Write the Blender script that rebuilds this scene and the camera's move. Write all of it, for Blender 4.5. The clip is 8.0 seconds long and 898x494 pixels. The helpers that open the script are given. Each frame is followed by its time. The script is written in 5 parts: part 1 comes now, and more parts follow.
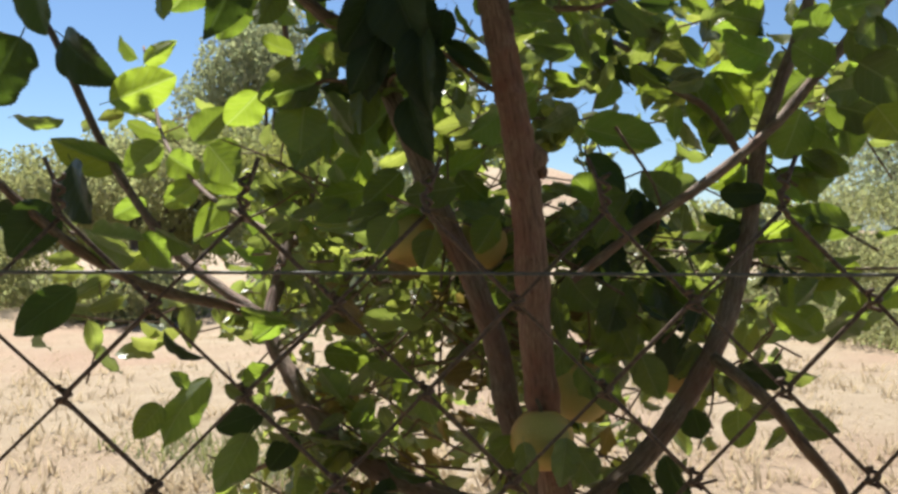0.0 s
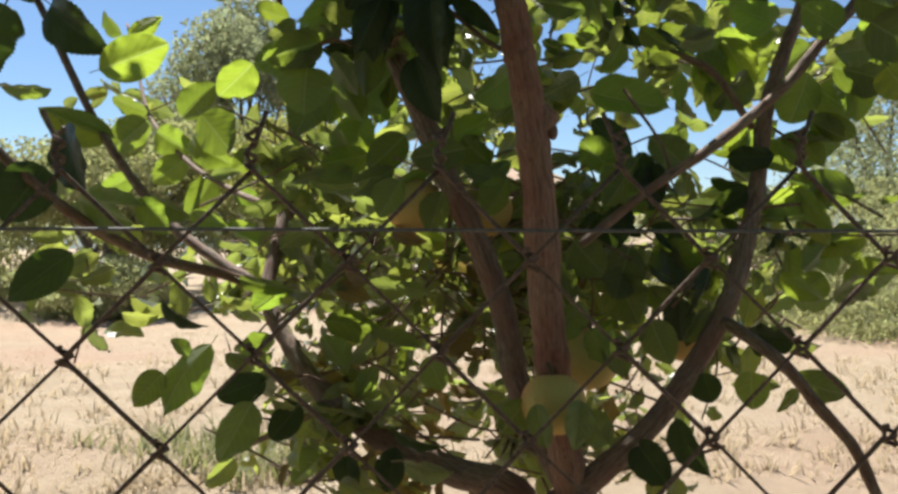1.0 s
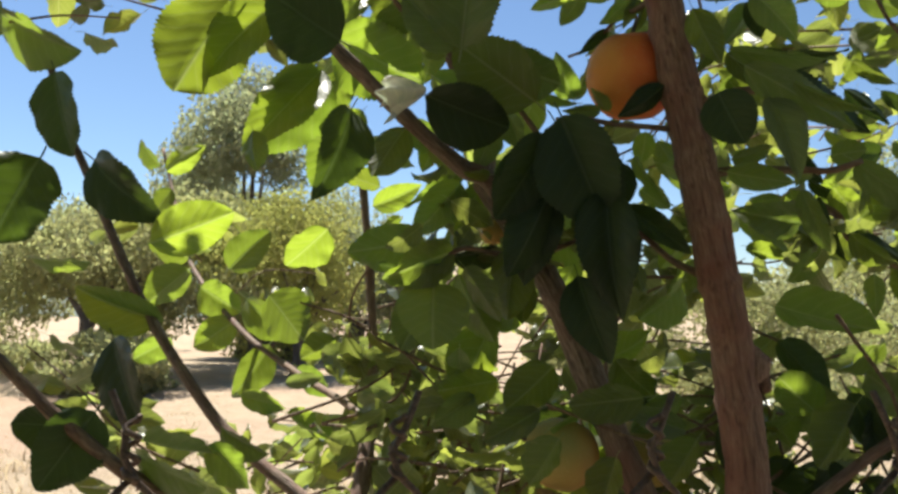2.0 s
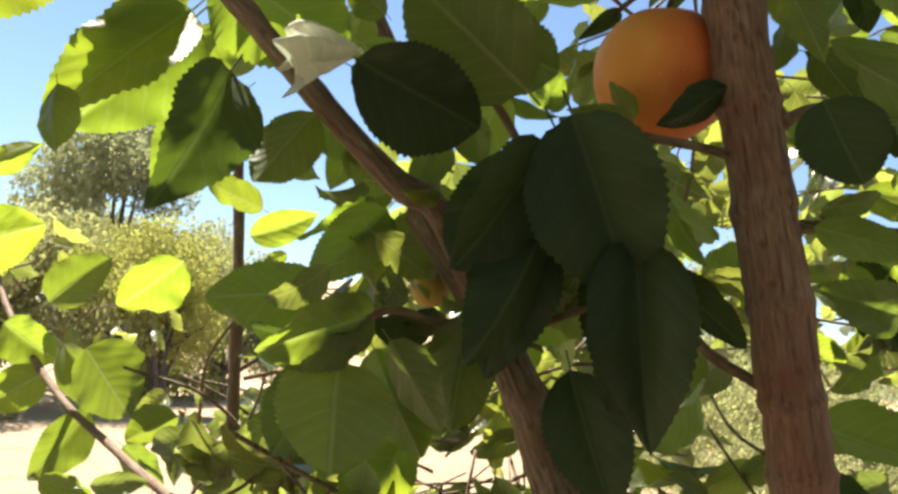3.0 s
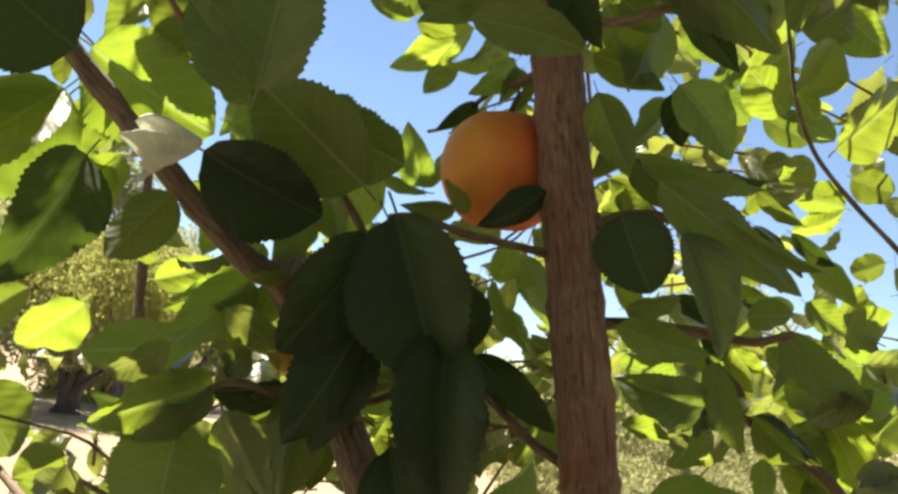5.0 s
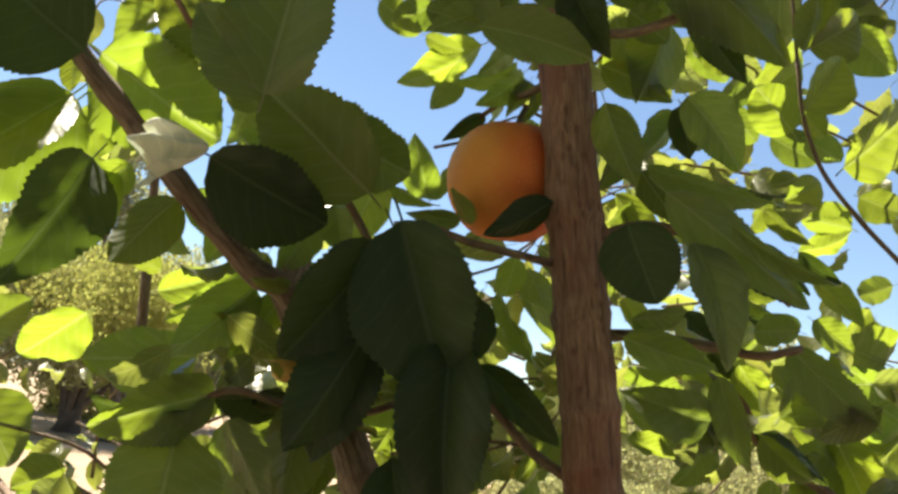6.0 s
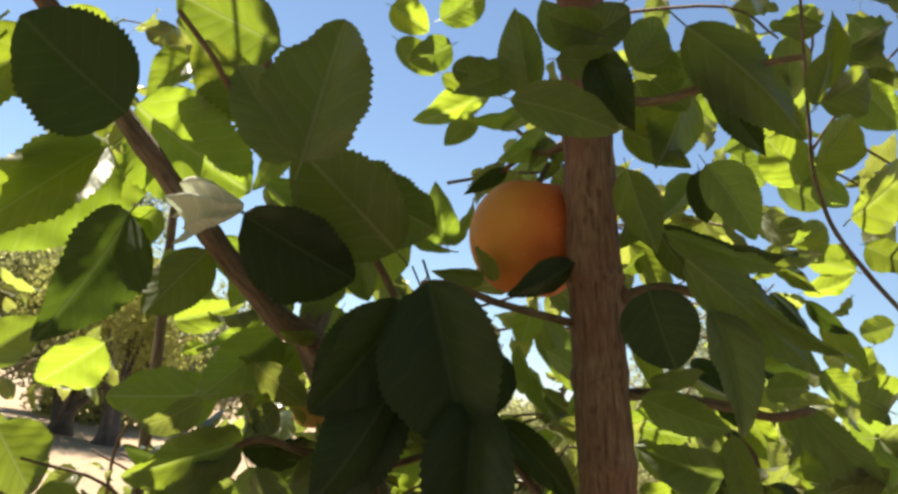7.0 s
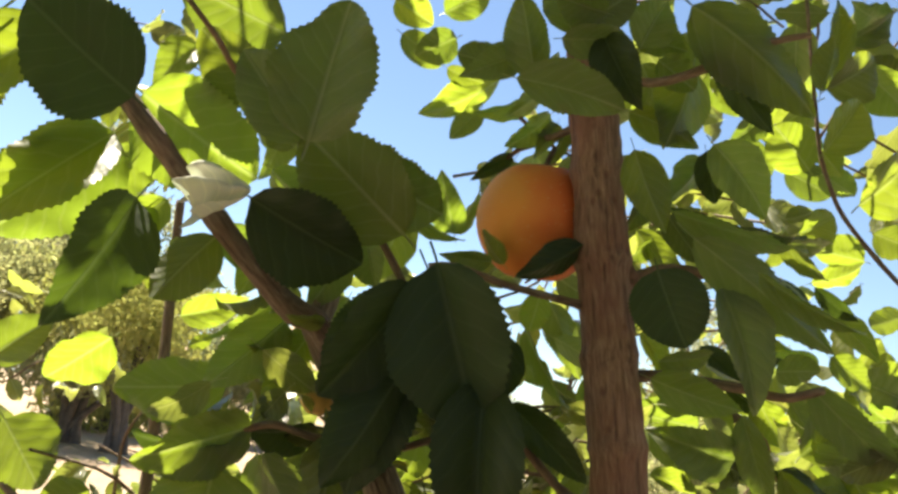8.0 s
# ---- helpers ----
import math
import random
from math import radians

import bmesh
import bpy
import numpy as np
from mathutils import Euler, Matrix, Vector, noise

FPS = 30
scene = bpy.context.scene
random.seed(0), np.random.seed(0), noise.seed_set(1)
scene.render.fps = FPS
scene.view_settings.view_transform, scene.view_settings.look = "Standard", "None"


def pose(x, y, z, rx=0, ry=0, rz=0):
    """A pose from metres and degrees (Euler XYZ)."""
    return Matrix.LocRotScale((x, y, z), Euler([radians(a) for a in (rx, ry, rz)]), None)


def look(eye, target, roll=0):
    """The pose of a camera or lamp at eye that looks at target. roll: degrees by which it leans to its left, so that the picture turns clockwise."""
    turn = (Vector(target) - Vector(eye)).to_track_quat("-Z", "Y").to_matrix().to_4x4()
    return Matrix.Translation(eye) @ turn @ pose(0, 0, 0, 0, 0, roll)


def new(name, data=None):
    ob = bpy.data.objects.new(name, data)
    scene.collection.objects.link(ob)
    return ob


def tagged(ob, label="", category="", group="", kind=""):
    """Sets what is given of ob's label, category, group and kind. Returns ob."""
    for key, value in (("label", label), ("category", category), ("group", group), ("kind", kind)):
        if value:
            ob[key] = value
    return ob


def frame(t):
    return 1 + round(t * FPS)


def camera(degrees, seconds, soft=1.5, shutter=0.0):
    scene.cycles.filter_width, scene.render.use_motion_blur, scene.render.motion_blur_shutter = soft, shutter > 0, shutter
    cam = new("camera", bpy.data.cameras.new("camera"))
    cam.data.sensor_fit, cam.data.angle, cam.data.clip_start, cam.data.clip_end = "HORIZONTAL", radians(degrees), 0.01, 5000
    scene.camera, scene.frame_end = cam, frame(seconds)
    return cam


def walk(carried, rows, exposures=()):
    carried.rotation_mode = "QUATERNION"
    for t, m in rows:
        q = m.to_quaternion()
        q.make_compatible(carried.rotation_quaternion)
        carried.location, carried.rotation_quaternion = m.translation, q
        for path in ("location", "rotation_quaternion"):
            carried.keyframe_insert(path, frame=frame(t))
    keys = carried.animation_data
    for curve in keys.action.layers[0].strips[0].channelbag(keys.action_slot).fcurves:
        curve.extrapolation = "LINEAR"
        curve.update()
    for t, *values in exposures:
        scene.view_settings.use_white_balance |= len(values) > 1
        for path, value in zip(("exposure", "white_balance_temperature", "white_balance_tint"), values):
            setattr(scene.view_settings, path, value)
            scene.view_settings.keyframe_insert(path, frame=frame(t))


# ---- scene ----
cam = camera(56.0, 8.0, soft=2.9, shutter=0.0)
PATH = [
    (0, (0.0332, 0.0092, 1.4055), (-0.0480, 2.0075, 1.4055), -0.27),
    (0.5, (0.0266, 0.0113, 1.3984), (-0.0102, 2.0109, 1.4157), -0.38),
    (1, (0.0065, 0.0219, 1.3782), (-0.0181, 2.0218, 1.3687), -0.41),
    (1.2, (-0.0051, 0.0281, 1.3882), (-0.0151, 2.0281, 1.3843), -0.62),
    (1.3, (-0.0128, 0.0329, 1.4243), (-0.0146, 2.0329, 1.4310), -1.57),
    (1.4, (-0.0240, 0.0404, 1.4526), (-0.0319, 2.0403, 1.4523), -1.90),
    (1.5, (-0.0374, 0.0516, 1.4772), (-0.0682, 2.0514, 1.4826), -1.66),
    (1.8, (-0.0782, 0.1074, 1.4943), (-0.1259, 2.1040, 1.5993), -1.15),
    (2, (-0.1070, 0.1765, 1.5066), (-0.1251, 2.1698, 1.6692), 0.42),
    (2.2, (-0.1249, 0.2376, 1.5165), (0.0096, 2.2201, 1.7434), 1.77),
    (3.3, (-0.13, 0.397, 1.531), (0.189, 2.348, 1.828), 5.4),
    (3.5, (-0.136, 0.39, 1.537), (0.238, 2.333, 1.829), 6.1),
    (4, (-0.123, 0.349, 1.569), (0.251, 2.297, 1.825), 6.1),
    (4.5, (-0.094, 0.352, 1.566), (0.247, 2.302, 1.846), 6.0),
    (4.7, (-0.079, 0.349, 1.559), (0.243, 2.299, 1.866), 6.6),
    (5.8, (-0.074, 0.339, 1.559), (0.247, 2.276, 1.94), 7.5),
    (6, (-0.075, 0.347, 1.553), (0.226, 2.285, 1.944), 7.8),
    (6.5, (-0.087, 0.34, 1.564), (0.208, 2.276, 1.969), 8.8),
    (7, (-0.093, 0.334, 1.571), (0.212, 2.268, 1.981), 8.9),
    (7.5, (-0.088, 0.335, 1.563), (0.209, 2.269, 1.978), 8.7),
    (8, (-0.092, 0.337, 1.561), (0.199, 2.271, 1.982), 8.5),
]
walk(cam, [(t, look(eye, target, roll)) for t, eye, target, roll in PATH],
     exposures=[(0.0, 1.13, 6150, 10), (1.2, 1.15, 6200, 10), (2.2, 1.36, 6500, 10), (3.3, 1.95, 7150, 10), (4.0, 1.75, 7100, 10), (6.0, 1.76, 7200, 10), (7.0, 1.60, 7250, 10), (7.4, 1.78, 7300, 10), (8.0, 1.95, 7350, 10)])

# ---- sky, sun ----
SUN_ELEVATION, SUN_AZIMUTH = 62.0, -32.0        # degrees; azimuth from straight ahead (+y) towards the right
world = bpy.data.worlds.new("sky")
scene.world = world
world.use_nodes = True
wn = world.node_tree.nodes
sky = wn.new("ShaderNodeTexSky")
sky.sky_type = "NISHITA"
sky.sun_disc = False
sky.sun_elevation = radians(SUN_ELEVATION)
sky.sun_rotation = radians(SUN_AZIMUTH)
sky.air_density, sky.dust_density, sky.ozone_density = 1.0, 0.0, 4.0
wn["Background"].inputs["Strength"].default_value = 0.056
world.node_tree.links.new(sky.outputs["Color"], wn["Background"].inputs["Color"])
lamp = bpy.data.lights.new("sun", "SUN")
lamp.energy, lamp.angle, lamp.color = 5.0, radians(0.53), (1.0, 0.95, 0.86)
sun = new("sun", lamp)
ez, az = radians(SUN_ELEVATION), radians(SUN_AZIMUTH)
TO_SUN = Vector((math.cos(ez) * math.sin(az), math.cos(ez) * math.cos(az), math.sin(ez)))
sun.matrix_world = look(TO_SUN * 50, (0, 0, 0))


# ---- materials ----
def material(name):
    m = bpy.data.materials.new(name)
    m.use_nodes = True
    nt = m.node_tree
    return m, nt, nt.nodes["Principled BSDF"], nt.nodes["Material Output"]


def node(nt, kind, **values):
    n = nt.nodes.new(kind)
    for key, value in values.items():
        n.inputs[key.replace("_", " ")].default_value = value
    return n


def ramp(nt, fac, stops):
    r = nt.nodes.new("ShaderNodeValToRGB")
    while len(r.color_ramp.elements) < len(stops):
        r.color_ramp.elements.new(0.5)
    for e, (p, c) in zip(r.color_ramp.elements, stops):
        e.position, e.color = p, (*c, 1)
    nt.links.new(fac, r.inputs["Fac"])
    return r.outputs["Color"]


def mix(nt, a, b, fac, blend="MIX"):
    m = nt.nodes.new("ShaderNodeMix")
    m.data_type, m.blend_type = "RGBA", blend
    for socket, v in ((m.inputs[6], a), (m.inputs[7], b), (m.inputs[0], fac)):
        if hasattr(v, "links"):
            nt.links.new(v, socket)
        elif isinstance(v, (int, float)):
            socket.default_value = v
        else:
            socket.default_value = (*v, 1)
    return m.outputs[2]


def calc(nt, op, a, b=0.0, c=0.0):
    m = nt.nodes.new("ShaderNodeMath")
    m.operation = op
    for socket, v in zip(m.inputs, (a, b, c)):
        if hasattr(v, "links"):
            nt.links.new(v, socket)
        else:
            socket.default_value = v
    return m.outputs[0]


def bump(nt, height, strength, distance):
    b = node(nt, "ShaderNodeBump", Strength=strength, Distance=distance)
    nt.links.new(height, b.inputs["Height"])
    return b.outputs["Normal"]


def leaf_material(name, dark, light, glow, share, single, rough=0.42, gloss=0.35):
    """A leaf: a thin blade that scatters light to both sides, with paler veins and blotches."""
    m, nt, bsdf, out = material(name)
    uv = nt.nodes.new("ShaderNodeUVMap")
    uv.uv_map = "blade"
    xyz = nt.nodes.new("ShaderNodeSeparateXYZ")
    nt.links.new(uv.outputs["UV"], xyz.inputs[0])
    s, v = xyz.outputs[0], calc(nt, "ABSOLUTE", calc(nt, "SUBTRACT", xyz.outputs[1], 0.5))
    sway = node(nt, "ShaderNodeTexNoise", Scale=3.0, Detail=1.0)
    nt.links.new(uv.outputs["UV"], sway.inputs["Vector"])
    run = calc(nt, "ADD", calc(nt, "SUBTRACT", s, calc(nt, "MULTIPLY", v, 0.65)), calc(nt, "MULTIPLY", sway.outputs["Fac"], 0.16))
    side = calc(nt, "FRACT", calc(nt, "MULTIPLY", run, 7.0))
    side = calc(nt, "ABSOLUTE", calc(nt, "SUBTRACT", side, 0.5))
    side_line = calc(nt, "SUBTRACT", 1.0, calc(nt, "SMOOTH_MIN", calc(nt, "MULTIPLY", side, 9.0), 1.0, 0.2))
    rib = calc(nt, "SUBTRACT", 1.0, calc(nt, "SMOOTH_MIN", calc(nt, "MULTIPLY", v, 36.0), 1.0, 0.2))
    veins = calc(nt, "MAXIMUM", rib, calc(nt, "MULTIPLY", side_line, 0.22))
    veins = calc(nt, "MAXIMUM", veins, 0.0)
    if single:
        chance = nt.nodes.new("ShaderNodeObjectInfo").outputs["Random"]
    else:
        chance = nt.nodes.new("ShaderNodeNewGeometry").outputs["Random Per Island"]
    geo = nt.nodes.new("ShaderNodeTexCoord")
    blot = node(nt, "ShaderNodeTexNoise", Scale=55.0, Detail=4.0)
    nt.links.new(geo.outputs["Object"] if not single else uv.outputs["UV"], blot.inputs["Vector"])
    if single:
        blot.inputs["Scale"].default_value = 4.0
    base = mix(nt, dark, light, chance)
    base = mix(nt, base, (dark[0] * 3, dark[1] * 2, dark[2] * 2), calc(nt, "MULTIPLY", calc(nt, "POWER", blot.outputs["Fac"], 3.0), 0.55))
    base = mix(nt, base, (light[0] * 3.0, light[1] * 2.8, light[2] * 2.4), calc(nt, "MULTIPLY", veins, 0.45))
    nt.links.new(base, bsdf.inputs["Base Color"])
    bsdf.inputs["Roughness"].default_value = rough
    bsdf.inputs["Specular IOR Level"].default_value = gloss
    quilt = calc(nt, "MULTIPLY", calc(nt, "SINE", calc(nt, "MULTIPLY", side, 3.1416)), -0.35)
    normal = bump(nt, calc(nt, "ADD", calc(nt, "ADD", quilt, calc(nt, "MULTIPLY", veins, -0.6)), blot.outputs["Fac"]), 0.26, 0.003)
    nt.links.new(normal, bsdf.inputs["Normal"])
    tr = nt.nodes.new("ShaderNodeBsdfTranslucent")
    thru = mix(nt, glow, (glow[0] * 0.72, glow[1] * 0.86, glow[2]), chance)
    thru = mix(nt, thru, (glow[0] * 1.1, glow[1] * 1.0, glow[1] * 0.45), calc(nt, "MULTIPLY", calc(nt, "MAXIMUM", rib, 0.0), 0.55))
    thru = mix(nt, thru, (glow[0] * 1.2, glow[1] * 1.08, glow[1] * 0.35), calc(nt, "MULTIPLY", calc(nt, "MAXIMUM", side_line, 0.0), 0.28))
    thru = mix(nt, thru, (glow[0] * 0.6, glow[1] * 0.7, glow[2] * 0.5), calc(nt, "POWER", blot.outputs["Fac"], 2.5))
    nt.links.new(thru, tr.inputs["Color"])
    nt.links.new(normal, tr.inputs["Normal"])
    ms = nt.nodes.new("ShaderNodeMixShader")
    nt.links.new(calc(nt, "MULTIPLY", calc(nt, "ADD", calc(nt, "MULTIPLY", calc(nt, "FRACT", calc(nt, "MULTIPLY", chance, 7.31)), 0.9), 0.55), share), ms.inputs[0])
    nt.links.new(bsdf.outputs[0], ms.inputs[1])
    nt.links.new(tr.outputs[0], ms.inputs[2])
    nt.links.new(ms.outputs[0], out.inputs["Surface"])
    return m


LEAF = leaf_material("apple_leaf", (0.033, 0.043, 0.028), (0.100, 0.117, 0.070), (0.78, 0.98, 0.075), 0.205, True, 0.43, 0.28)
# dark copy of the leaf above, with shade put into its colour
SHADE_LEAF = leaf_material("shade_dark_apple_leaf", (0.016, 0.026, 0.017), (0.033, 0.050, 0.030), (0.50, 0.72, 0.060), 0.060, True, 0.46, 0.13)
FOLIAGE = leaf_material("apple_foliage", (0.024, 0.033, 0.021), (0.140, 0.158, 0.102), (0.77, 0.84, 0.130), 0.225, False, 0.34, 0.45)
DRY_LEAF = leaf_material("dry_leaf", (0.060, 0.045, 0.024), (0.170, 0.120, 0.060), (0.62, 0.46, 0.10), 0.22, False, 0.6, 0.15)
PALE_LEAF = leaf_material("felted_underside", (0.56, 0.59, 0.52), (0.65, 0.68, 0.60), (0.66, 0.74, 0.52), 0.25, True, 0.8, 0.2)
BUSH = leaf_material("bush_leaf", (0.180, 0.182, 0.100), (0.280, 0.275, 0.160), (0.480, 0.470, 0.190), 0.5, False, 0.9, 0.05)
YELLOW_BUSH = leaf_material("yellow_bush_leaf", (0.212, 0.226, 0.080), (0.318, 0.310, 0.122), (0.445, 0.440, 0.110), 0.5, False, 0.9, 0.05)
GREY_TREE = leaf_material("grey_tree_leaf", (0.215, 0.230, 0.150), (0.325, 0.330, 0.220), (0.410, 0.430, 0.220), 0.5, False, 0.9, 0.05)


def bark_material(name, low, mid, high, scale, stretch, deep):
    """Bark: fibres and narrow fissures that run along the limb, broad reddish patches and dark pores."""
    m, nt, bsdf, out = material(name)
    at = nt.nodes.new("ShaderNodeAttribute")
    at.attribute_name = "limb"

    def along(k):
        mp = nt.nodes.new("ShaderNodeMapping")
        mp.inputs["Scale"].default_value = (1, 1, k)
        nt.links.new(at.outputs["Vector"], mp.inputs["Vector"])
        return mp.outputs[0]
    fine = node(nt, "ShaderNodeTexNoise", Scale=scale, Detail=6.0, Roughness=0.7)
    nt.links.new(along(stretch), fine.inputs["Vector"])
    slit = node(nt, "ShaderNodeTexNoise", Scale=scale * 0.75, Detail=3.0, Roughness=0.5)
    nt.links.new(along(stretch * 0.55), slit.inputs["Vector"])
    broad = node(nt, "ShaderNodeTexNoise", Scale=22.0, Detail=4.0, Roughness=0.6)
    nt.links.new(at.outputs["Vector"], broad.inputs["Vector"])
    spots = node(nt, "ShaderNodeTexVoronoi", Scale=120.0)
    nt.links.new(along(0.7), spots.inputs["Vector"])
    col = ramp(nt, fine.outputs["Fac"], [(0.3, low), (0.5, mid), (0.72, high)])
    red = ramp(nt, broad.outputs["Fac"], [(0.42, (0, 0, 0)), (0.68, (0.75, 0.75, 0.75))])
    col = mix(nt, col, (mid[0] * 0.85, mid[1] * 0.52, mid[2] * 0.5), red)
    gap = ramp(nt, slit.outputs["Fac"], [(0.35, (1, 1, 1)), (0.42, (0, 0, 0))])
    col = mix(nt, col, (low[0] * 0.45, low[1] * 0.42, low[2] * 0.4), calc(nt, "MULTIPLY", gap, 0.5))
    dots = ramp(nt, spots.outputs["Distance"], [(0.10, (1, 1, 1)), (0.22, (0, 0, 0))])
    col = mix(nt, col, (low[0] * 0.8, low[1] * 0.45, low[2] * 0.4), calc(nt, "MULTIPLY", dots, 0.45))
    nt.links.new(col, bsdf.inputs["Base Color"])
    bsdf.inputs["Roughness"].default_value = 0.8
    h = calc(nt, "SUBTRACT", calc(nt, "SUBTRACT", fine.outputs["Fac"], calc(nt, "MULTIPLY", gap, 0.6)), calc(nt, "MULTIPLY", dots, 0.3))
    nt.links.new(bump(nt, h, 0.9, deep), bsdf.inputs["Normal"])
    return m


BARK = bark_material("apple_bark", (0.126, 0.072, 0.049), (0.260, 0.156, 0.110), (0.425, 0.294, 0.212), 620.0, 0.14, 0.0013)
LIMB_BARK = bark_material("limb_bark", (0.098, 0.070, 0.050), (0.205, 0.150, 0.110), (0.360, 0.285, 0.220), 560.0, 0.16, 0.0012)
TWIG = bark_material("twig_bark", (0.085, 0.058, 0.038), (0.19, 0.135, 0.09), (0.32, 0.24, 0.165), 420.0, 0.25, 0.0008)


def plain(name, low, high, scale, rough, metal=0.0, relief=0.0):
    m, nt, bsdf, out = material(name)
    tc = nt.nodes.new("ShaderNodeTexCoord")
    n1 = node(nt, "ShaderNodeTexNoise", Scale=scale, Detail=6.0, Roughness=0.6)
    nt.links.new(tc.outputs["Object"], n1.inputs["Vector"])
    nt.links.new(ramp(nt, n1.outputs["Fac"], [(0.3, low), (0.7, high)]), bsdf.inputs["Base Color"])
    bsdf.inputs["Roughness"].default_value, bsdf.inputs["Metallic"].default_value = rough, metal
    if relief:
        nt.links.new(bump(nt, n1.outputs["Fac"], 0.6, relief), bsdf.inputs["Normal"])
    return m


WIRE = plain("rusty_wire", (0.052, 0.033, 0.025), (0.200, 0.132, 0.098), 300.0, 0.65, 0.2, 0.0006)
LINE_WIRE = plain("grey_wire", (0.10, 0.10, 0.10), (0.20, 0.19, 0.18), 200.0, 0.75, 0.3)
STALK = plain("fruit_stalk", (0.07, 0.05, 0.03), (0.16, 0.12, 0.06), 200.0, 0.7)
GRASS = plain("dry_grass", (0.420, 0.325, 0.195), (0.530, 0.430, 0.280), 3.0, 0.9)
def straw(m, share):
    """Lets light through the blades of a grass material."""
    nt = m.node_tree
    bsdf, out = nt.nodes["Principled BSDF"], nt.nodes["Material Output"]
    tr = nt.nodes.new("ShaderNodeBsdfTranslucent")
    nt.links.new(bsdf.inputs["Base Color"].links[0].from_socket, tr.inputs["Color"])
    ms = nt.nodes.new("ShaderNodeMixShader")
    ms.inputs[0].default_value = share
    nt.links.new(bsdf.outputs[0], ms.inputs[1])
    nt.links.new(tr.outputs[0], ms.inputs[2])
    nt.links.new(ms.outputs[0], out.inputs["Surface"])
    return m


straw(GRASS, 0.5)
WEED = plain("green_weed", (0.15, 0.17, 0.05), (0.30, 0.29, 0.12), 6.0, 0.7)
straw(WEED, 0.5)
WOOD = plain("bush_wood", (0.074, 0.056, 0.043), (0.161, 0.130, 0.105), 6.0, 0.85, 0.0, 0.02)


def fruit_material(name, ground, blush, shade, green):
    m, nt, bsdf, out = material(name)
    tc = nt.nodes.new("ShaderNodeTexCoord")
    n1 = node(nt, "ShaderNodeTexNoise", Scale=22.0, Detail=3.0)
    n2 = node(nt, "ShaderNodeTexNoise", Scale=240.0, Detail=4.0)
    dots = node(nt, "ShaderNodeTexVoronoi", Scale=330.0)
    xyz = nt.nodes.new("ShaderNodeSeparateXYZ")
    for n in (n1, n2, dots):
        nt.links.new(tc.outputs["Object"], n.inputs["Vector"])
    nt.links.new(tc.outputs["Object"], xyz.inputs[0])
    fac = calc(nt, "ADD", calc(nt, "ADD", calc(nt, "MULTIPLY", xyz.outputs[0], 17.0), calc(nt, "MULTIPLY", xyz.outputs[2], 2.0)), n1.outputs["Fac"])
    # real blush across x, plus side shading put into the skin colour
    col = ramp(nt, fac, [(0.02, ground), (0.36, blush), (0.66, shade)])
    crown = ramp(nt, calc(nt, "ADD", calc(nt, "MULTIPLY", xyz.outputs[2], 12.0), calc(nt, "MULTIPLY", n1.outputs["Fac"], 0.7)), [(0.62, (0, 0, 0)), (0.98, (green, green, green))])
    col = mix(nt, col, (ground[0] * 0.40, ground[1] * 0.66, ground[2] * 0.6), crown)
    col = mix(nt, col, ground, calc(nt, "MULTIPLY", n2.outputs["Fac"], 0.12))
    col = mix(nt, col, (0.85, 0.62, 0.35), calc(nt, "MULTIPLY", calc(nt, "LESS_THAN", dots.outputs["Distance"], 0.13), 0.35))
    nt.links.new(col, bsdf.inputs["Base Color"])
    bsdf.inputs["Roughness"].default_value = 0.6
    bsdf.inputs["Specular IOR Level"].default_value = 0.3
    bsdf.inputs["Subsurface Weight"].default_value = 0.06
    bsdf.inputs["Subsurface Radius"].default_value = (0.012, 0.006, 0.002)
    nt.links.new(bump(nt, n2.outputs["Fac"], 0.08, 0.001), bsdf.inputs["Normal"])
    return m


ORANGE_SKIN = fruit_material("orange_fruit_skin", (0.88, 0.37, 0.09), (0.80, 0.20, 0.06), (0.50, 0.06, 0.04), 0.75)
YELLOW_SKIN = fruit_material("yellow_fruit_skin", (0.41, 0.36, 0.11), (0.50, 0.35, 0.11), (0.56, 0.28, 0.10), 0.3)


def ground_material():
    m, nt, bsdf, out = material("dry_ground")
    tc = nt.nodes.new("ShaderNodeTexCoord")
    big = node(nt, "ShaderNodeTexNoise", Scale=0.22, Detail=4.0)
    mid = node(nt, "ShaderNodeTexNoise", Scale=2.2, Detail=6.0, Roughness=0.7)
    fine = node(nt, "ShaderNodeTexNoise", Scale=24.0, Detail=6.0, Roughness=0.75)
    for n in (big, mid, fine):
        nt.links.new(tc.outputs["Object"], n.inputs["Vector"])
    col = ramp(nt, mid.outputs["Fac"], [(0.25, (0.310, 0.230, 0.142)), (0.5, (0.385, 0.295, 0.190)), (0.75, (0.450, 0.360, 0.240))])
    col = mix(nt, col, (0.372, 0.216, 0.144), ramp(nt, big.outputs["Fac"], [(0.48, (0, 0, 0)), (0.66, (0.6, 0.6, 0.6))]))
    col = mix(nt, col, (0.204, 0.150, 0.090), calc(nt, "MULTIPLY", calc(nt, "POWER", fine.outputs["Fac"], 2.0), 0.6))
    nt.links.new(col, bsdf.inputs["Base Color"])
    bsdf.inputs["Roughness"].default_value = 0.95
    nt.links.new(bump(nt, fine.outputs["Fac"], 0.8, 0.05), bsdf.inputs["Normal"])
    return m


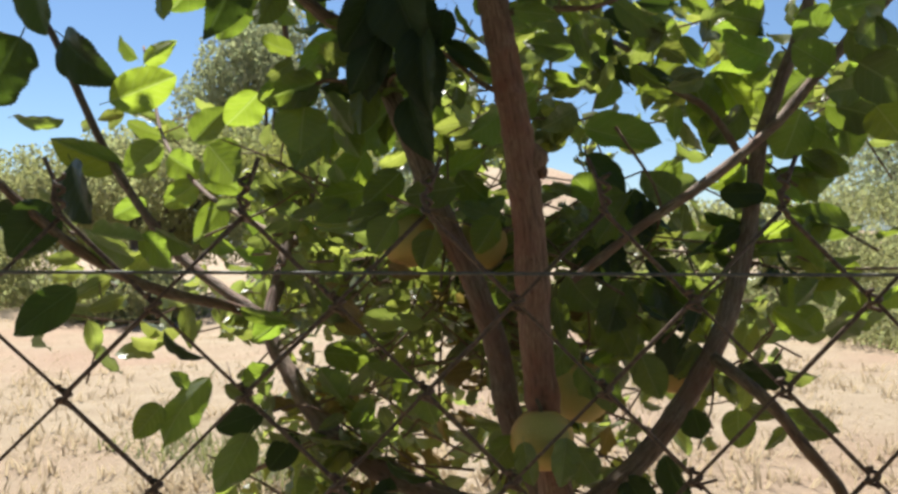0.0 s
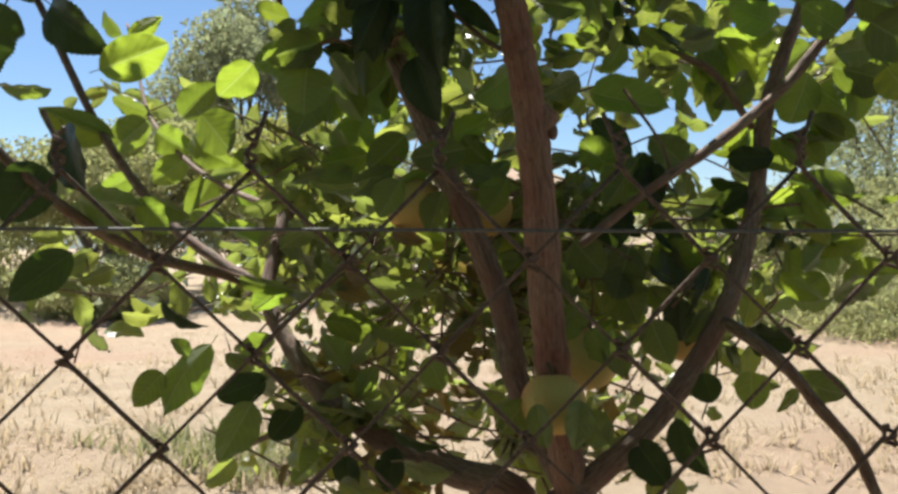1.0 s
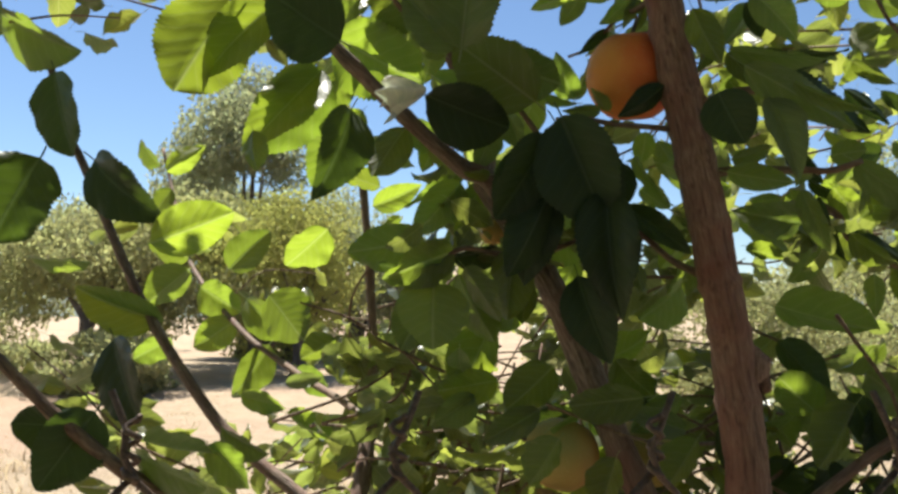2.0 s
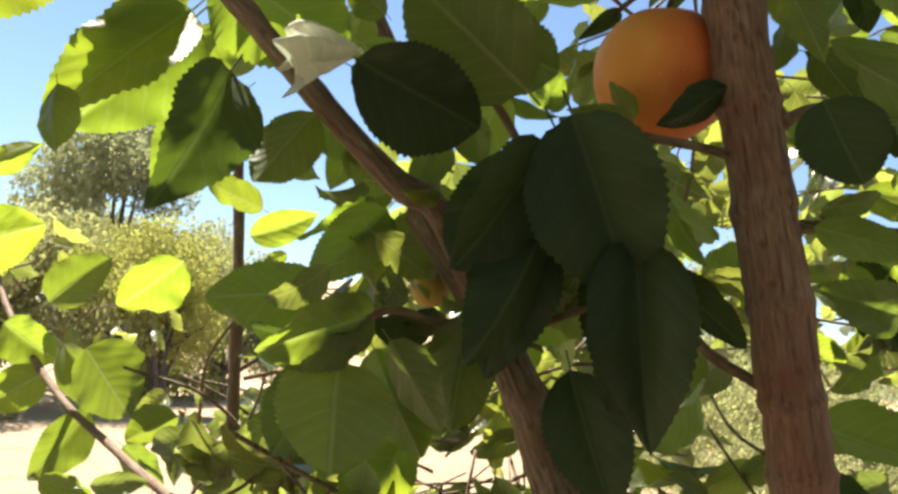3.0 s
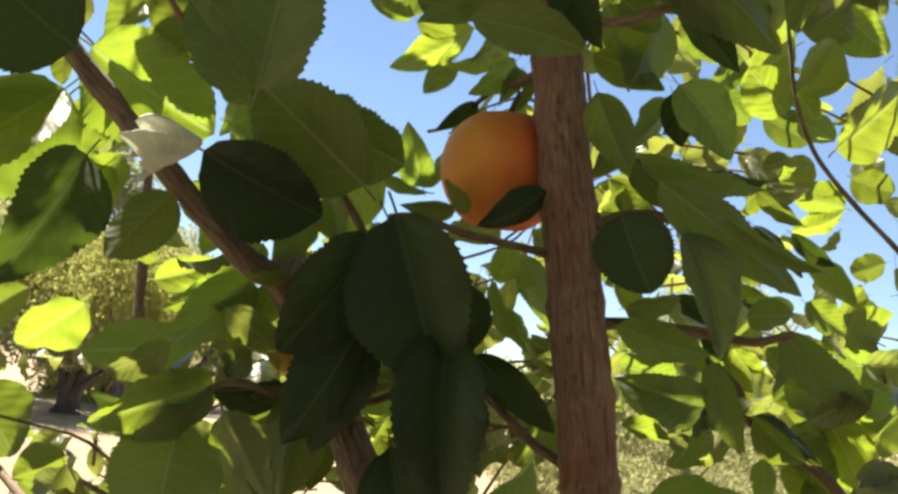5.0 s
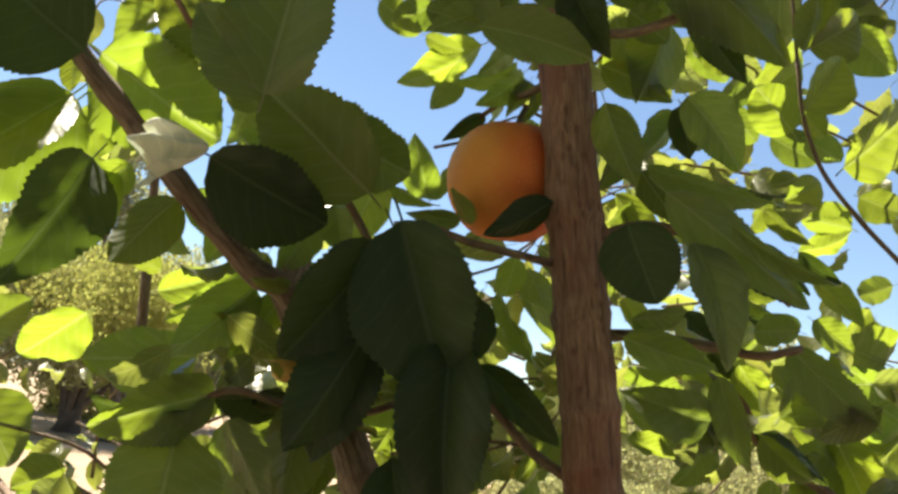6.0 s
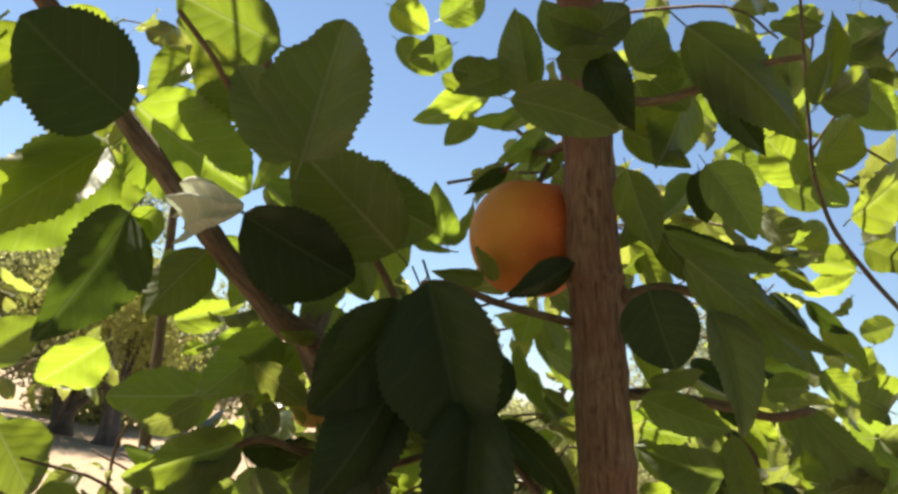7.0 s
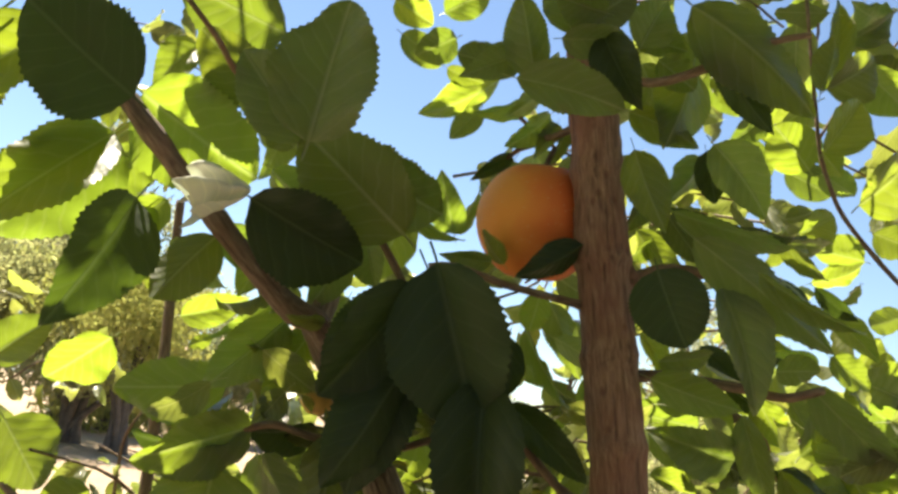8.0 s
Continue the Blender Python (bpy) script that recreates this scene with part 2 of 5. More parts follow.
SOIL = ground_material()
TRACK = plain("pale_sand", (0.663, 0.629, 0.578), (0.748, 0.731, 0.697), 1.5, 0.95, 0.0, 0.02)


# ---- builders ----
def mesh_object(name, verts, faces, mat, parent=None, uvs=None, smooth=True):
    me = bpy.data.meshes.new(name)
    me.from_pydata(verts, [], faces)
    me.materials.append(mat)
    if uvs is not None:
        layer = me.uv_layers.new(name="blade")
        index = np.empty(len(me.loops), int)
        me.loops.foreach_get("vertex_index", index)
        layer.data.foreach_set("uv", np.asarray(uvs, float)[index].ravel())
    me.polygons.foreach_set("use_smooth", [smooth] * len(me.polygons))
    me.update()
    ob = new(name, me)
    ob.parent = parent
    return ob


def spline(points, per):
    """Catmull-Rom through the points."""
    p = [Vector(q) for q in points]
    p = [p[0] * 2 - p[1]] + p + [p[-1] * 2 - p[-2]]
    line = []
    for i in range(1, len(p) - 2):
        for k in range(per):
            t = k / per
            a, b, c, d = p[i - 1], p[i], p[i + 1], p[i + 2]
            line.append(0.5 * (2 * b + (c - a) * t + (2 * a - 5 * b + 4 * c - d) * t * t + (3 * b - a - 3 * c + d) * t ** 3))
    line.append(p[-2])
    return line


def tube(line, radii, sides, rough=0.0):
    """Verts and faces of a round limb along a line, uneven by rough, closed at both ends."""
    verts, faces = [], []
    side = (line[1] - line[0]).orthogonal().normalized()
    for i, c in enumerate(line):
        ahead = (line[min(i + 1, len(line) - 1)] - line[max(i - 1, 0)]).normalized()
        side = (side - side.dot(ahead) * ahead).normalized()
        up = ahead.cross(side)
        for k in range(sides):
            a = 2 * math.pi * k / sides
            d = math.cos(a) * side + math.sin(a) * up
            r = radii[i] * (1 + rough * (noise.noise(c * 42 + d * 1.3) + 0.6 * noise.noise(c * 130 + d * 2.1)))
            verts.append(c + d * r)
        if i:
            o = (i - 1) * sides
            faces += [(o + k, o + (k + 1) % sides, o + sides + (k + 1) % sides, o + sides + k) for k in range(sides)]
    faces.append(tuple(reversed(range(sides))))
    faces.append(tuple(range(len(verts) - sides, len(verts))))
    return verts, faces


def blade(stations, curl, fold, wave, cross, petiole, sway=0.0, twist=0.0, base=0.56, point=0.80):
    """A toothed oval leaf 1 long and 1 wide: x along the rib, y across, z the upper side."""
    def half(s):
        peak = base / (base + point)
        return 0.5 * (s / peak) ** base * ((1 - s) / (1 - peak)) ** point
    verts, uvs, faces = [], [], []
    n = len(cross)
    for i in range(stations + 1):
        s = i / stations
        tooth = 1.0 + (0.040 if i % 2 else -0.022)
        for v in cross:
            h = half(s) * (tooth if abs(v) > 0.99 else 1.0)
            lean = 0.016 * abs(v) if i % 2 else 0.0
            a = abs(v)
            z = fold * a * (1.25 - 0.55 * a) * half(s) + curl * s * (1 - s) + twist * s * v * half(s)
            z += wave * v * v * (math.sin(s * 10 + v * 2 + sway * 30) + 0.6 * math.sin(s * 23 + v * 5)) * min(1.0, s * 4)
            verts.append((s + lean * (1 - s), v * h + sway * s * s, z))
            uvs.append((s, 0.5 + v * half(s)))
        if i:
            a = (i - 1) * n
            faces += [(a + k, a + k + 1, a + n + k + 1, a + n + k) for k in range(n - 1)]
    if petiole:
        start = len(verts)
        for i in range(5):
            s = -petiole * i / 4
            for k in range(3):
                a = 2 * math.pi * k / 3
                verts.append((s, 0.014 * math.cos(a), 1.2 * s * s + 0.009 * math.sin(a)))
                uvs.append((0.3, 0.5))
            if i:
                o = start + (i - 1) * 3
                faces += [(o + k, o + (k + 1) % 3, o + 3 + (k + 1) % 3, o + 3 + k) for k in range(3)]
    return verts, faces, uvs


def blade_mesh(name, *shape):
    verts, faces, uvs = blade(*shape)
    ob = mesh_object(name, verts, faces, LEAF, None, uvs)
    me = ob.data
    bpy.data.objects.remove(ob)
    return me


CROSS = (-1.0, -0.75, -0.45, -0.18, 0.0, 0.18, 0.45, 0.75, 1.0)
BROAD = [blade_mesh("leaf_blade", 42, c, f, w, CROSS, 0.13, b, t, base, point) for c, f, w, b, t, base, point in
         ((0.12, 0.32, 0.025, 0.05, 0.1, 0.52, 0.66), (0.10, -0.30, 0.045, -0.06, 0.25, 0.50, 0.62), (0.22, 0.62, 0.030, -0.06, -0.2, 0.55, 0.74),
          (0.15, -0.55, 0.035, 0.06, 0.3, 0.54, 0.72), (0.15, 0.45, 0.055, 0.03, -0.35, 0.50, 0.70), (-0.12, 0.36, 0.050, -0.08, 0.3, 0.56, 0.78))]
SLIM = [blade_mesh("leaf_blade", 42, c, f, w, CROSS, 0.13, b, t, base, point) for c, f, w, b, t, base, point in
        ((0.50, 0.50, 0.030, 0.10, 0.2, 0.62, 1.00), (0.60, -0.60, 0.035, -0.12, -0.3, 0.60, 0.92), (0.70, 0.70, 0.040, 0.14, 0.4, 0.64, 1.08),
         (0.45, 0.40, 0.050, -0.10, 0.5, 0.58, 0.88), (0.70, -0.35, 0.045, 0.12, -0.4, 0.62, 0.96))]
BLADES = BROAD + SLIM


def shade_copy(me):
    """The same blade in the darker leaf colour that stands in for shade."""
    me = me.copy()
    me.materials[0] = SHADE_LEAF
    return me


SHADE_BROAD, SHADE_SLIM = [shade_copy(me) for me in BROAD], [shade_copy(me) for me in SLIM]

tree = tagged(new("apple_tree"), "young apple tree with green leaves standing behind a wire fence", "tree")
leaf_chance = random.Random(11)


def limb_places(ob, far):
    """Round-and-along coordinates for the bark, which then follows the limb."""
    ob.data.attributes.new("limb", "FLOAT_VECTOR", "POINT").data.foreach_set("vector", far)


def branch(points, r0, r1, bark=None):
    """One limb of the tree, tapered from r0 to r1."""
    thick = max(r0, r1)
    line = spline(points, 10 if thick > 0.009 else 6)
    n = len(line) - 1
    radii = [r0 + (r1 - r0) * i / n for i in range(n + 1)]
    for k in range(3, n - 2, 11 if thick > 0.009 else 8):       # swollen nodes where leaves and shoots left the limb
        for d, more in ((-1, 0.04), (0, 0.11), (1, 0.04)):
            radii[k + d] *= 1 + more
    sides = 20 if thick > 0.009 else 10
    verts, faces = tube(line, radii, sides, 0.10 if thick > 0.009 else 0.12)
    ob = mesh_object("trunk" if thick > 0.03 else "branch", verts, faces, bark or (LIMB_BARK if thick > 0.0055 else TWIG), tree)
    far, run = [], leaf_chance.uniform(0, 3)
    for i in range(n + 1):
        run += (line[i] - line[i - 1]).length if i else 0
        for k in range(sides):
            a = 2 * math.pi * k / sides
            far += [radii[i] * math.cos(a), radii[i] * math.sin(a), run]
    limb_places(ob, far)
    return ob


def leaf_frame(base, tip, width, turn, face=(-0.08, -0.82, -0.5)):
    base, tip = Vector(base), Vector(tip)
    length = (tip - base).length
    along = (tip - base) / length
    face = Vector(face)
    face = (face - face.dot(along) * along).normalized()
    across = face.cross(along)
    m = Matrix((along, across, face)).transposed().to_4x4()
    return Matrix.Translation(base) @ m @ Matrix.Rotation(radians(turn), 4, "X") @ Matrix.Diagonal((length, width, (length + width) * 0.5, 1))


GAPS, DENSE = [], []            # where the added shading crown is open to the sun, and where it is thick


def leaf(limb, base, tip, width, turn, crown="", in_shade=False):
    """One leaf with its stalk: from the blade's base to its tip, under an open or a thick part of the added crown; the
    last flag picks the shade-dark copy.
    """
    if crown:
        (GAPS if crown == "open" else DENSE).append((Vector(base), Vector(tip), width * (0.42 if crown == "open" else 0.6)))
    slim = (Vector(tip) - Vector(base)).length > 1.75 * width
    ob = new("leaf", leaf_chance.choice((SHADE_SLIM if slim else SHADE_BROAD) if in_shade else (SLIM if slim else BROAD)))
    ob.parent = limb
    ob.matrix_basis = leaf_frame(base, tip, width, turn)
    return ob


def fruit(centre, radius, skin, label, lean=(0, 0, 0)):
    """An apple: a dimpled round body with its stalk and calyx."""
    root = tagged(new("apple"), label, "fruit", "apples on the tree")
    root.matrix_basis = pose(*centre, *lean)
    verts, faces = [], []
    rings, around = 20, 32
    for i in range(rings + 1):
        u = i / rings
        a = math.pi * u
        r = math.sin(a) * (1 + 0.05 * math.cos(a))
        z = math.cos(a) * 0.98 - 0.30 * math.exp(-(r / 0.24) ** 2) * (1 if u < 0.5 else -0.55)
        for k in range(around):
            b = 2 * math.pi * k / around
            q = 1 + 0.018 * math.cos(5 * b + 1) * u + 0.02 * math.sin(b * 2 + 0.7)
            verts.append((radius * r * q * math.cos(b), radius * r * q * math.sin(b), radius * z))
        if i:
            o = (i - 1) * around
            faces += [(o + k, o + around + k, o + around + (k + 1) % around, o + (k + 1) % around) for k in range(around)]
    mesh_object("fruit_body", verts, faces, skin, root)
    line = spline([(0, 0, radius * 0.55), (0.001, 0, radius * 0.95), (0.006, 0.002, radius * 1.25)], 4)
    verts, faces = tube(line, [0.0014] * len(line), 7)
    mesh_object("stalk", verts, faces, STALK, root)
    return root


# ---- ground ----
def ground_height(x, y):
    rise = 1 / (1 + math.exp(-(y - 62) / 7.0)) * (8.5 + 2.0 * math.sin(x * 0.045 + 1.0))
    keep = 1 / (1 + math.exp(-(x + 13) / 4.0)) * (1 - 0.7 / (1 + math.exp(-(x - 12) / 3.0)))
    z = rise * keep
    if y > 2:
        z += 0.10 * noise.noise(Vector((x * 0.35, y * 0.35, 0))) + 0.25 * noise.noise(Vector((x * 0.08, y * 0.08, 3)))
    return z


def rows_of(lo, hi, n, power):
    out = []
    for i in range(n + 1):
        u = 2 * i / n - 1
        out.append((lo + hi) / 2 + (hi - lo) / 2 * math.copysign(abs(u) ** power, u))
    return out


gx, gy = rows_of(-900, 900, 120, 3.2), rows_of(-900, 920, 150, 3.0)
verts = [(x, y, ground_height(x, y)) for y in gy for x in gx]
w = len(gx)
faces = [(j * w + i, j * w + i + 1, (j + 1) * w + i + 1, (j + 1) * w + i) for j in range(len(gy) - 1) for i in range(w - 1)]
tagged(mesh_object("ground", verts, faces, SOIL), "dry tan field of bare soil and straw", "ground", kind="structure")

verts, faces = [], []
for i in range(41):
    x = 5 + i * 1.2
    mid = 25 + 3 * math.sin(x * 0.12)
    for k in range(5):
        y = mid + (k - 2) * 1.6 + 0.4 * noise.noise(Vector((x, k, 0)))
        verts.append((x, y, ground_height(x, y) + 0.10))
    if i:
        o = (i - 1) * 5
        faces += [(o + k, o + k + 5, o + k + 6, o + k + 1) for k in range(4)]
tagged(mesh_object("dirt_track", verts, faces, TRACK), "pale sunlit sandy track across the dry field", "road", kind="structure")


def grass_patch(name, count, x0, x1, y0, y1, tall, mat, label, seed):
    """Blades of grass, as one sheet of stuff."""
    r = random.Random(seed)
    verts, faces = [], []
    while len(faces) < count:
        y = y0 + (y1 - y0) * r.random() ** 1.4
        spread = (y - y0) / (y1 - y0)
        x = r.uniform(x0 * (0.4 + 0.6 * spread), x1 * (0.4 + 0.6 * spread))
        if noise.noise(Vector((x * 0.9, y * 0.9, seed))) < -0.35:
            continue
        z = ground_height(x, y) - 0.02
        for _ in range(r.randint(3, 8)):
            a, h = r.uniform(0, 6.3), tall * r.uniform(0.4, 1.3)
            px, py = x + r.gauss(0, 0.05), y + r.gauss(0, 0.05)
            dx, dy = math.cos(a), math.sin(a)
            b, lean = r.uniform(0.003, 0.008) * (1 + y * 0.08), r.uniform(0.4, 1.5) * h
            o = len(verts)
            verts += [(px - dy * b, py + dx * b, z), (px + dy * b, py - dx * b, z),
                      (px + dx * lean * 0.4 + dy * b * 0.7, py + dy * lean * 0.4 - dx * b * 0.7, z + h * 0.6),
                      (px + dx * lean * 0.4 - dy * b * 0.7, py + dy * lean * 0.4 + dx * b * 0.7, z + h * 0.6),
                      (px + dx * lean, py + dy * lean, z + h)]
            faces += [(o, o + 1, o + 2, o + 3), (o + 3, o + 2, o + 4)]
    return tagged(mesh_object(name, verts, faces, mat, smooth=False), label, "grass", kind="stuff")


grass_patch("dry_grass", 80000, -14, 14, 4.3, 17, 0.034, GRASS, "sun-bleached straw-coloured dry grass on the field", 5)
grass_patch("straw_tufts", 9000, -8, 8, 4.4, 10, 0.13, GRASS, "taller pale straw tufts in the dry field", 6)
grass_patch("green_weeds", 1500, -2.7, -1.2, 4.4, 5.8, 0.15, WEED, "low green weeds among the dry grass", 8)


def leaf_cloud(name, clumps, count, size, mat, parent, seed, label=""):
    """Many small leaves round the given clumps (centre, radii), joined as stuff."""
    r = random.Random(seed)
    verts, faces, uvs = [], [], []
    weights = [rad[0] * rad[1] * rad[2] for _, rad in clumps]
    for _ in range(count):
        c, rad = r.choices(clumps, weights)[0]
        d = Vector((r.gauss(0, 1), r.gauss(0, 1), r.gauss(0, 1))).normalized() * (r.random() ** 0.45)
        p = Vector((c[0] + d.x * rad[0], c[1] + d.y * rad[1], c[2] + d.z * rad[2]))
        if noise.noise(p * (1.6 / max(rad))) * 0.5 + noise.noise(p * (5.0 / max(rad))) < -0.12:
            continue
        s = size * r.uniform(0.45, 1.1)
        m = Euler((r.uniform(0, 6.3), r.uniform(0, 6.3), r.uniform(0, 6.3))).to_matrix()
        o = len(verts)
        for q in ((-0.5, 0, 0), (0, 0.28, 0.05), (0.5, 0, -0.1), (0, -0.28, 0.05)):
            verts.append(p + m @ Vector(q) * s)
        uvs += [(0, 0.5), (0.5, 0.8), (1, 0.5), (0.5, 0.2)]
        faces += [(o, o + 1, o + 2), (o, o + 2, o + 3)]
    ob = mesh_object(name, verts, faces, mat, parent, uvs, False)
    tagged(ob, label, kind="stuff")
    return ob


def bush(kind, x, y, wide, tall, mat, count, size, label, seed, stem=0.12, lift=0.0):
    """A shrub or tree: limbs from the ground and an uneven crown of many leaves."""
    r = random.Random(seed)
    root = tagged(new(kind), label, "bush" if kind == "bush" else "tree")
    z0 = ground_height(x, y)
    root.matrix_basis = pose(x, y, z0 - 0.05)
    clumps = []
    for i in range(11):
        a, q = r.uniform(0, 6.3), r.random() ** 0.6
        h = tall * (lift + (1 - lift) * r.uniform(0.12, 0.86))
        reach = wide * 0.5 * q * (1.1 - 0.6 * abs(h / tall - 0.45))
        k = r.uniform(0.20, 0.34)
        clumps.append(((math.cos(a) * reach, math.sin(a) * reach, h), (wide * k, wide * k, min(tall * 0.20, wide * k))))
    for i in range(0 if lift else 7):                   # low skirt down to the ground
        a = 0.9 * i + 0.3
        clumps.append(((math.cos(a) * wide * 0.32, math.sin(a) * wide * 0.32, tall * 0.10), (wide * 0.24, wide * 0.24, tall * 0.14)))
    for i in range(6):
        c = clumps[i][0]
        line = spline([(0.1 * i - 0.25, 0, 0), (c[0] * 0.25, c[1] * 0.25, c[2] * 0.45), c], 5)
        n = len(line)
        verts, faces = tube(line, [stem * (1 - 0.85 * k / n) for k in range(n)], 7, 0.1)
        mesh_object("trunk" if i == 0 else "limb", verts, faces, WOOD, root)
    leaf_cloud("crown", clumps, count, size, mat, root, seed)
    return root


OLIVE = "olive-green bush at the edge of the dry field"
SPARSE = "tall sparse grey-green tree behind the bushes"
bush("small_tree", -8.6, 20.5, 6.4, 4.5, BUSH, 62000, 0.15, "wide olive-green small tree with bare dark stems", 1, 0.14, 0.28)
bush("bush", -13.6, 21.5, 5.4, 4.0, BUSH, 40000, 0.15, "wide " + OLIVE, 19)
bush("small_tree", -5.2, 22.0, 4.4, 4.9, YELLOW_BUSH, 30000, 0.13, "yellow-green small tree with bare dark stems", 2, 0.13, 0.36)
bush("small_tree", -3.9, 21.0, 2.4, 3.4, YELLOW_BUSH, 9000, 0.12, "yellow-green small tree with bare dark stems", 18, 0.10, 0.40)
bush("tall_tree", -7.0, 28.0, 4.6, 10.2, GREY_TREE, 42000, 0.20, SPARSE, 3, 0.16, 0.12)
bush("tall_tree", -3.6, 30.0, 4.6, 7.0, GREY_TREE, 28000, 0.20, SPARSE, 12, 0.14, 0.12)
bush("bush", -5.4, 27.5, 4.4, 5.2, YELLOW_BUSH, 26000, 0.17, "tall yellow-green bush beyond the dry field", 16)
bush("bush", 12.8, 25.0, 8.0, 3.5, BUSH, 36000, 0.17, "wide " + OLIVE, 20)
bush("tall_tree", 14.5, 29.0, 5.0, 7.5, GREY_TREE, 10000, 0.22, SPARSE, 10, 0.15, 0.25)
bush("tall_tree", -15.0, 34.0, 6.0, 5.6, GREY_TREE, 12000, 0.24, SPARSE, 13, 0.16, 0.25)
for bx, by, bw, bt, bs in ((6.4, 12.6, 3.2, 1.15, 41), (8.9, 13.2, 3.4, 1.3, 42), (4.9, 14.4, 2.6, 1.0, 43)):
    bush("bush", bx, by, bw, bt, BUSH, 16000, 0.09, "low pale green bush on the dry field", bs, 0.03)
for bx, by, bw, bt, bs in ((3.6, 24.0, 3.4, 2.2, 5), (6.0, 18.5, 4.0, 2.6, 6), (10.2, 16.5, 4.4, 2.9, 7), (15.0, 18.5, 5.5, 3.4, 8), (-17.0, 24.0, 7.0, 4.2, 9), (-13.0, 18.0, 3.6, 1.7, 14), (-7.6, 18.2, 2.8, 1.4, 15)):
    bush("bush", bx, by, bw, bt, BUSH, 26000, 0.13, OLIVE, bs)

# unseen trees added behind and beside the walk to cut the light there
for bx, by, bw, bt, bs in ((-2.6, -3.4, 3.2, 3.6, 31), (0.2, -3.0, 3.0, 3.8, 32), (2.8, -3.2, 3.2, 3.6, 33), (-2.6, -0.5, 2.9, 3.6, 34), (2.9, -0.7, 2.9, 3.6, 35), (-1.1, -1.9, 2.6, 3.6, 36), (1.3, -1.9, 2.6, 3.7, 37)):
    bush("unseen_shade_tree", bx, by, bw, bt, FOLIAGE, 13000, 0.09, "leafy green tree added out of view to block light", bs, 0.07, 0.05)

# distant ridge
verts, faces = [], []
for i in range(121):
    x = -420 + i * 7
    z = 16 + 9 * noise.noise(Vector((x * 0.008, 2, 0))) + 2 * noise.noise(Vector((x * 0.05, 5, 0)))
    verts += [(x, 330, -2), (x, 350, z * 0.7), (x, 390, z)]
    if i:
        o = (i - 1) * 3
        faces += [(o, o + 3, o + 4, o + 1), (o + 1, o + 4, o + 5, o + 2)]
RIDGE = plain("far_ridge", (0.112, 0.140, 0.119), (0.182, 0.203, 0.168), 0.06, 0.95)
tagged(mesh_object("backdrop", verts, faces, RIDGE), "far blue-green wooded ridge on the horizon", "hill", kind="structure")


# ---- wire fence ----
def fence_y(x, z=1.3):
    return 0.606 + 0.05 * x + 0.006 * math.sin(x * 7 + z * 5)


fence = tagged(new("chain_link_fence"), "rusty chain-link fence with diamond mesh and twisted top ends", "fence")
PITCH, TOP, STEP = 0.127, 1.4295, 0.0635
LEFT, COUNT = -1.785, 28


def fence_wire(column):
    """One zigzag wire of the netting, from its twisted top end downwards."""
    x0 = LEFT + column * PITCH
    pts = []
    for i in range(22):
        z = TOP - i * STEP
        side = (i % 2) * 0.5 * PITCH
        x = x0 + side
        bend = 0.0026 if (i % 2) else -0.0026
        pts.append(Vector((x + 0.004 * noise.noise(Vector((x * 9, z * 9, 1))), fence_y(x, z) + bend, z)))
    line = []
    for a, b in zip(pts, pts[1:]):
        d = (b - a).normalized()
        line += [a + d * 0.003, b - d * 0.003]
    top = pts[0]
    lean = 0.01 if column % 3 else -0.012
    prong = [top + Vector((lean, 0.003, 0.040)), top + Vector((lean * 0.35, 0.003, 0.022)), top + Vector((-0.003, -0.003, 0.010))]
    line = prong + line
    verts, faces = tube(line, [0.0018] * len(line), 7)
    mesh_object("mesh_wire", verts, faces, WIRE, fence)
    coil = []
    for k in range(19):
        a = k * 1.05
        coil.append(top + Vector((0.0035 * math.cos(a), 0.0035 * math.sin(a), 0.028 - k * 0.0017)))
    verts, faces = tube(coil, [0.0016] * len(coil), 6)
    mesh_object("twist", verts, faces, WIRE, fence)


for column in range(COUNT):
    fence_wire(column)
    # the neighbouring wire that bends the other way
    x0 = LEFT + column * PITCH
    pts = []
    for i in range(1, 22):
        z = TOP - i * STEP
        x = x0 - (i % 2) * 0.5 * PITCH
        pts.append(Vector((x + 0.004 * noise.noise(Vector((x * 9, z * 9, 1))), fence_y(x, z) + (-0.0026 if i % 2 else 0.0026), z)))
    start = Vector((x0, fence_y(x0) + 0.0026, TOP))
    verts, faces = tube([start] + pts, [0.0018] * (len(pts) + 1), 7)
    mesh_object("mesh_wire", verts, faces, WIRE, fence)

knot_line = [Vector((0.0052 * math.cos(k * 0.9), 0.0034 * math.sin(k * 0.9), (k - 6) * 0.0013)) for k in range(13)]
verts, faces = tube(knot_line, [0.0017] * 13, 6)
knot_mesh = mesh_object("wire_loop", verts, faces, WIRE)
loop_data = knot_mesh.data
bpy.data.objects.remove(knot_mesh)
for i in range(1, 9):
    for column in range(4, 24):
        x = LEFT + column * PITCH + (i % 2) * 0.5 * PITCH
        z = TOP - i * STEP
        loop = new("wire_loop", loop_data)
        loop.parent = fence
        loop.matrix_basis = pose(x + 0.004 * noise.noise(Vector((x * 9, z * 9, 1))), fence_y(x, z), z)

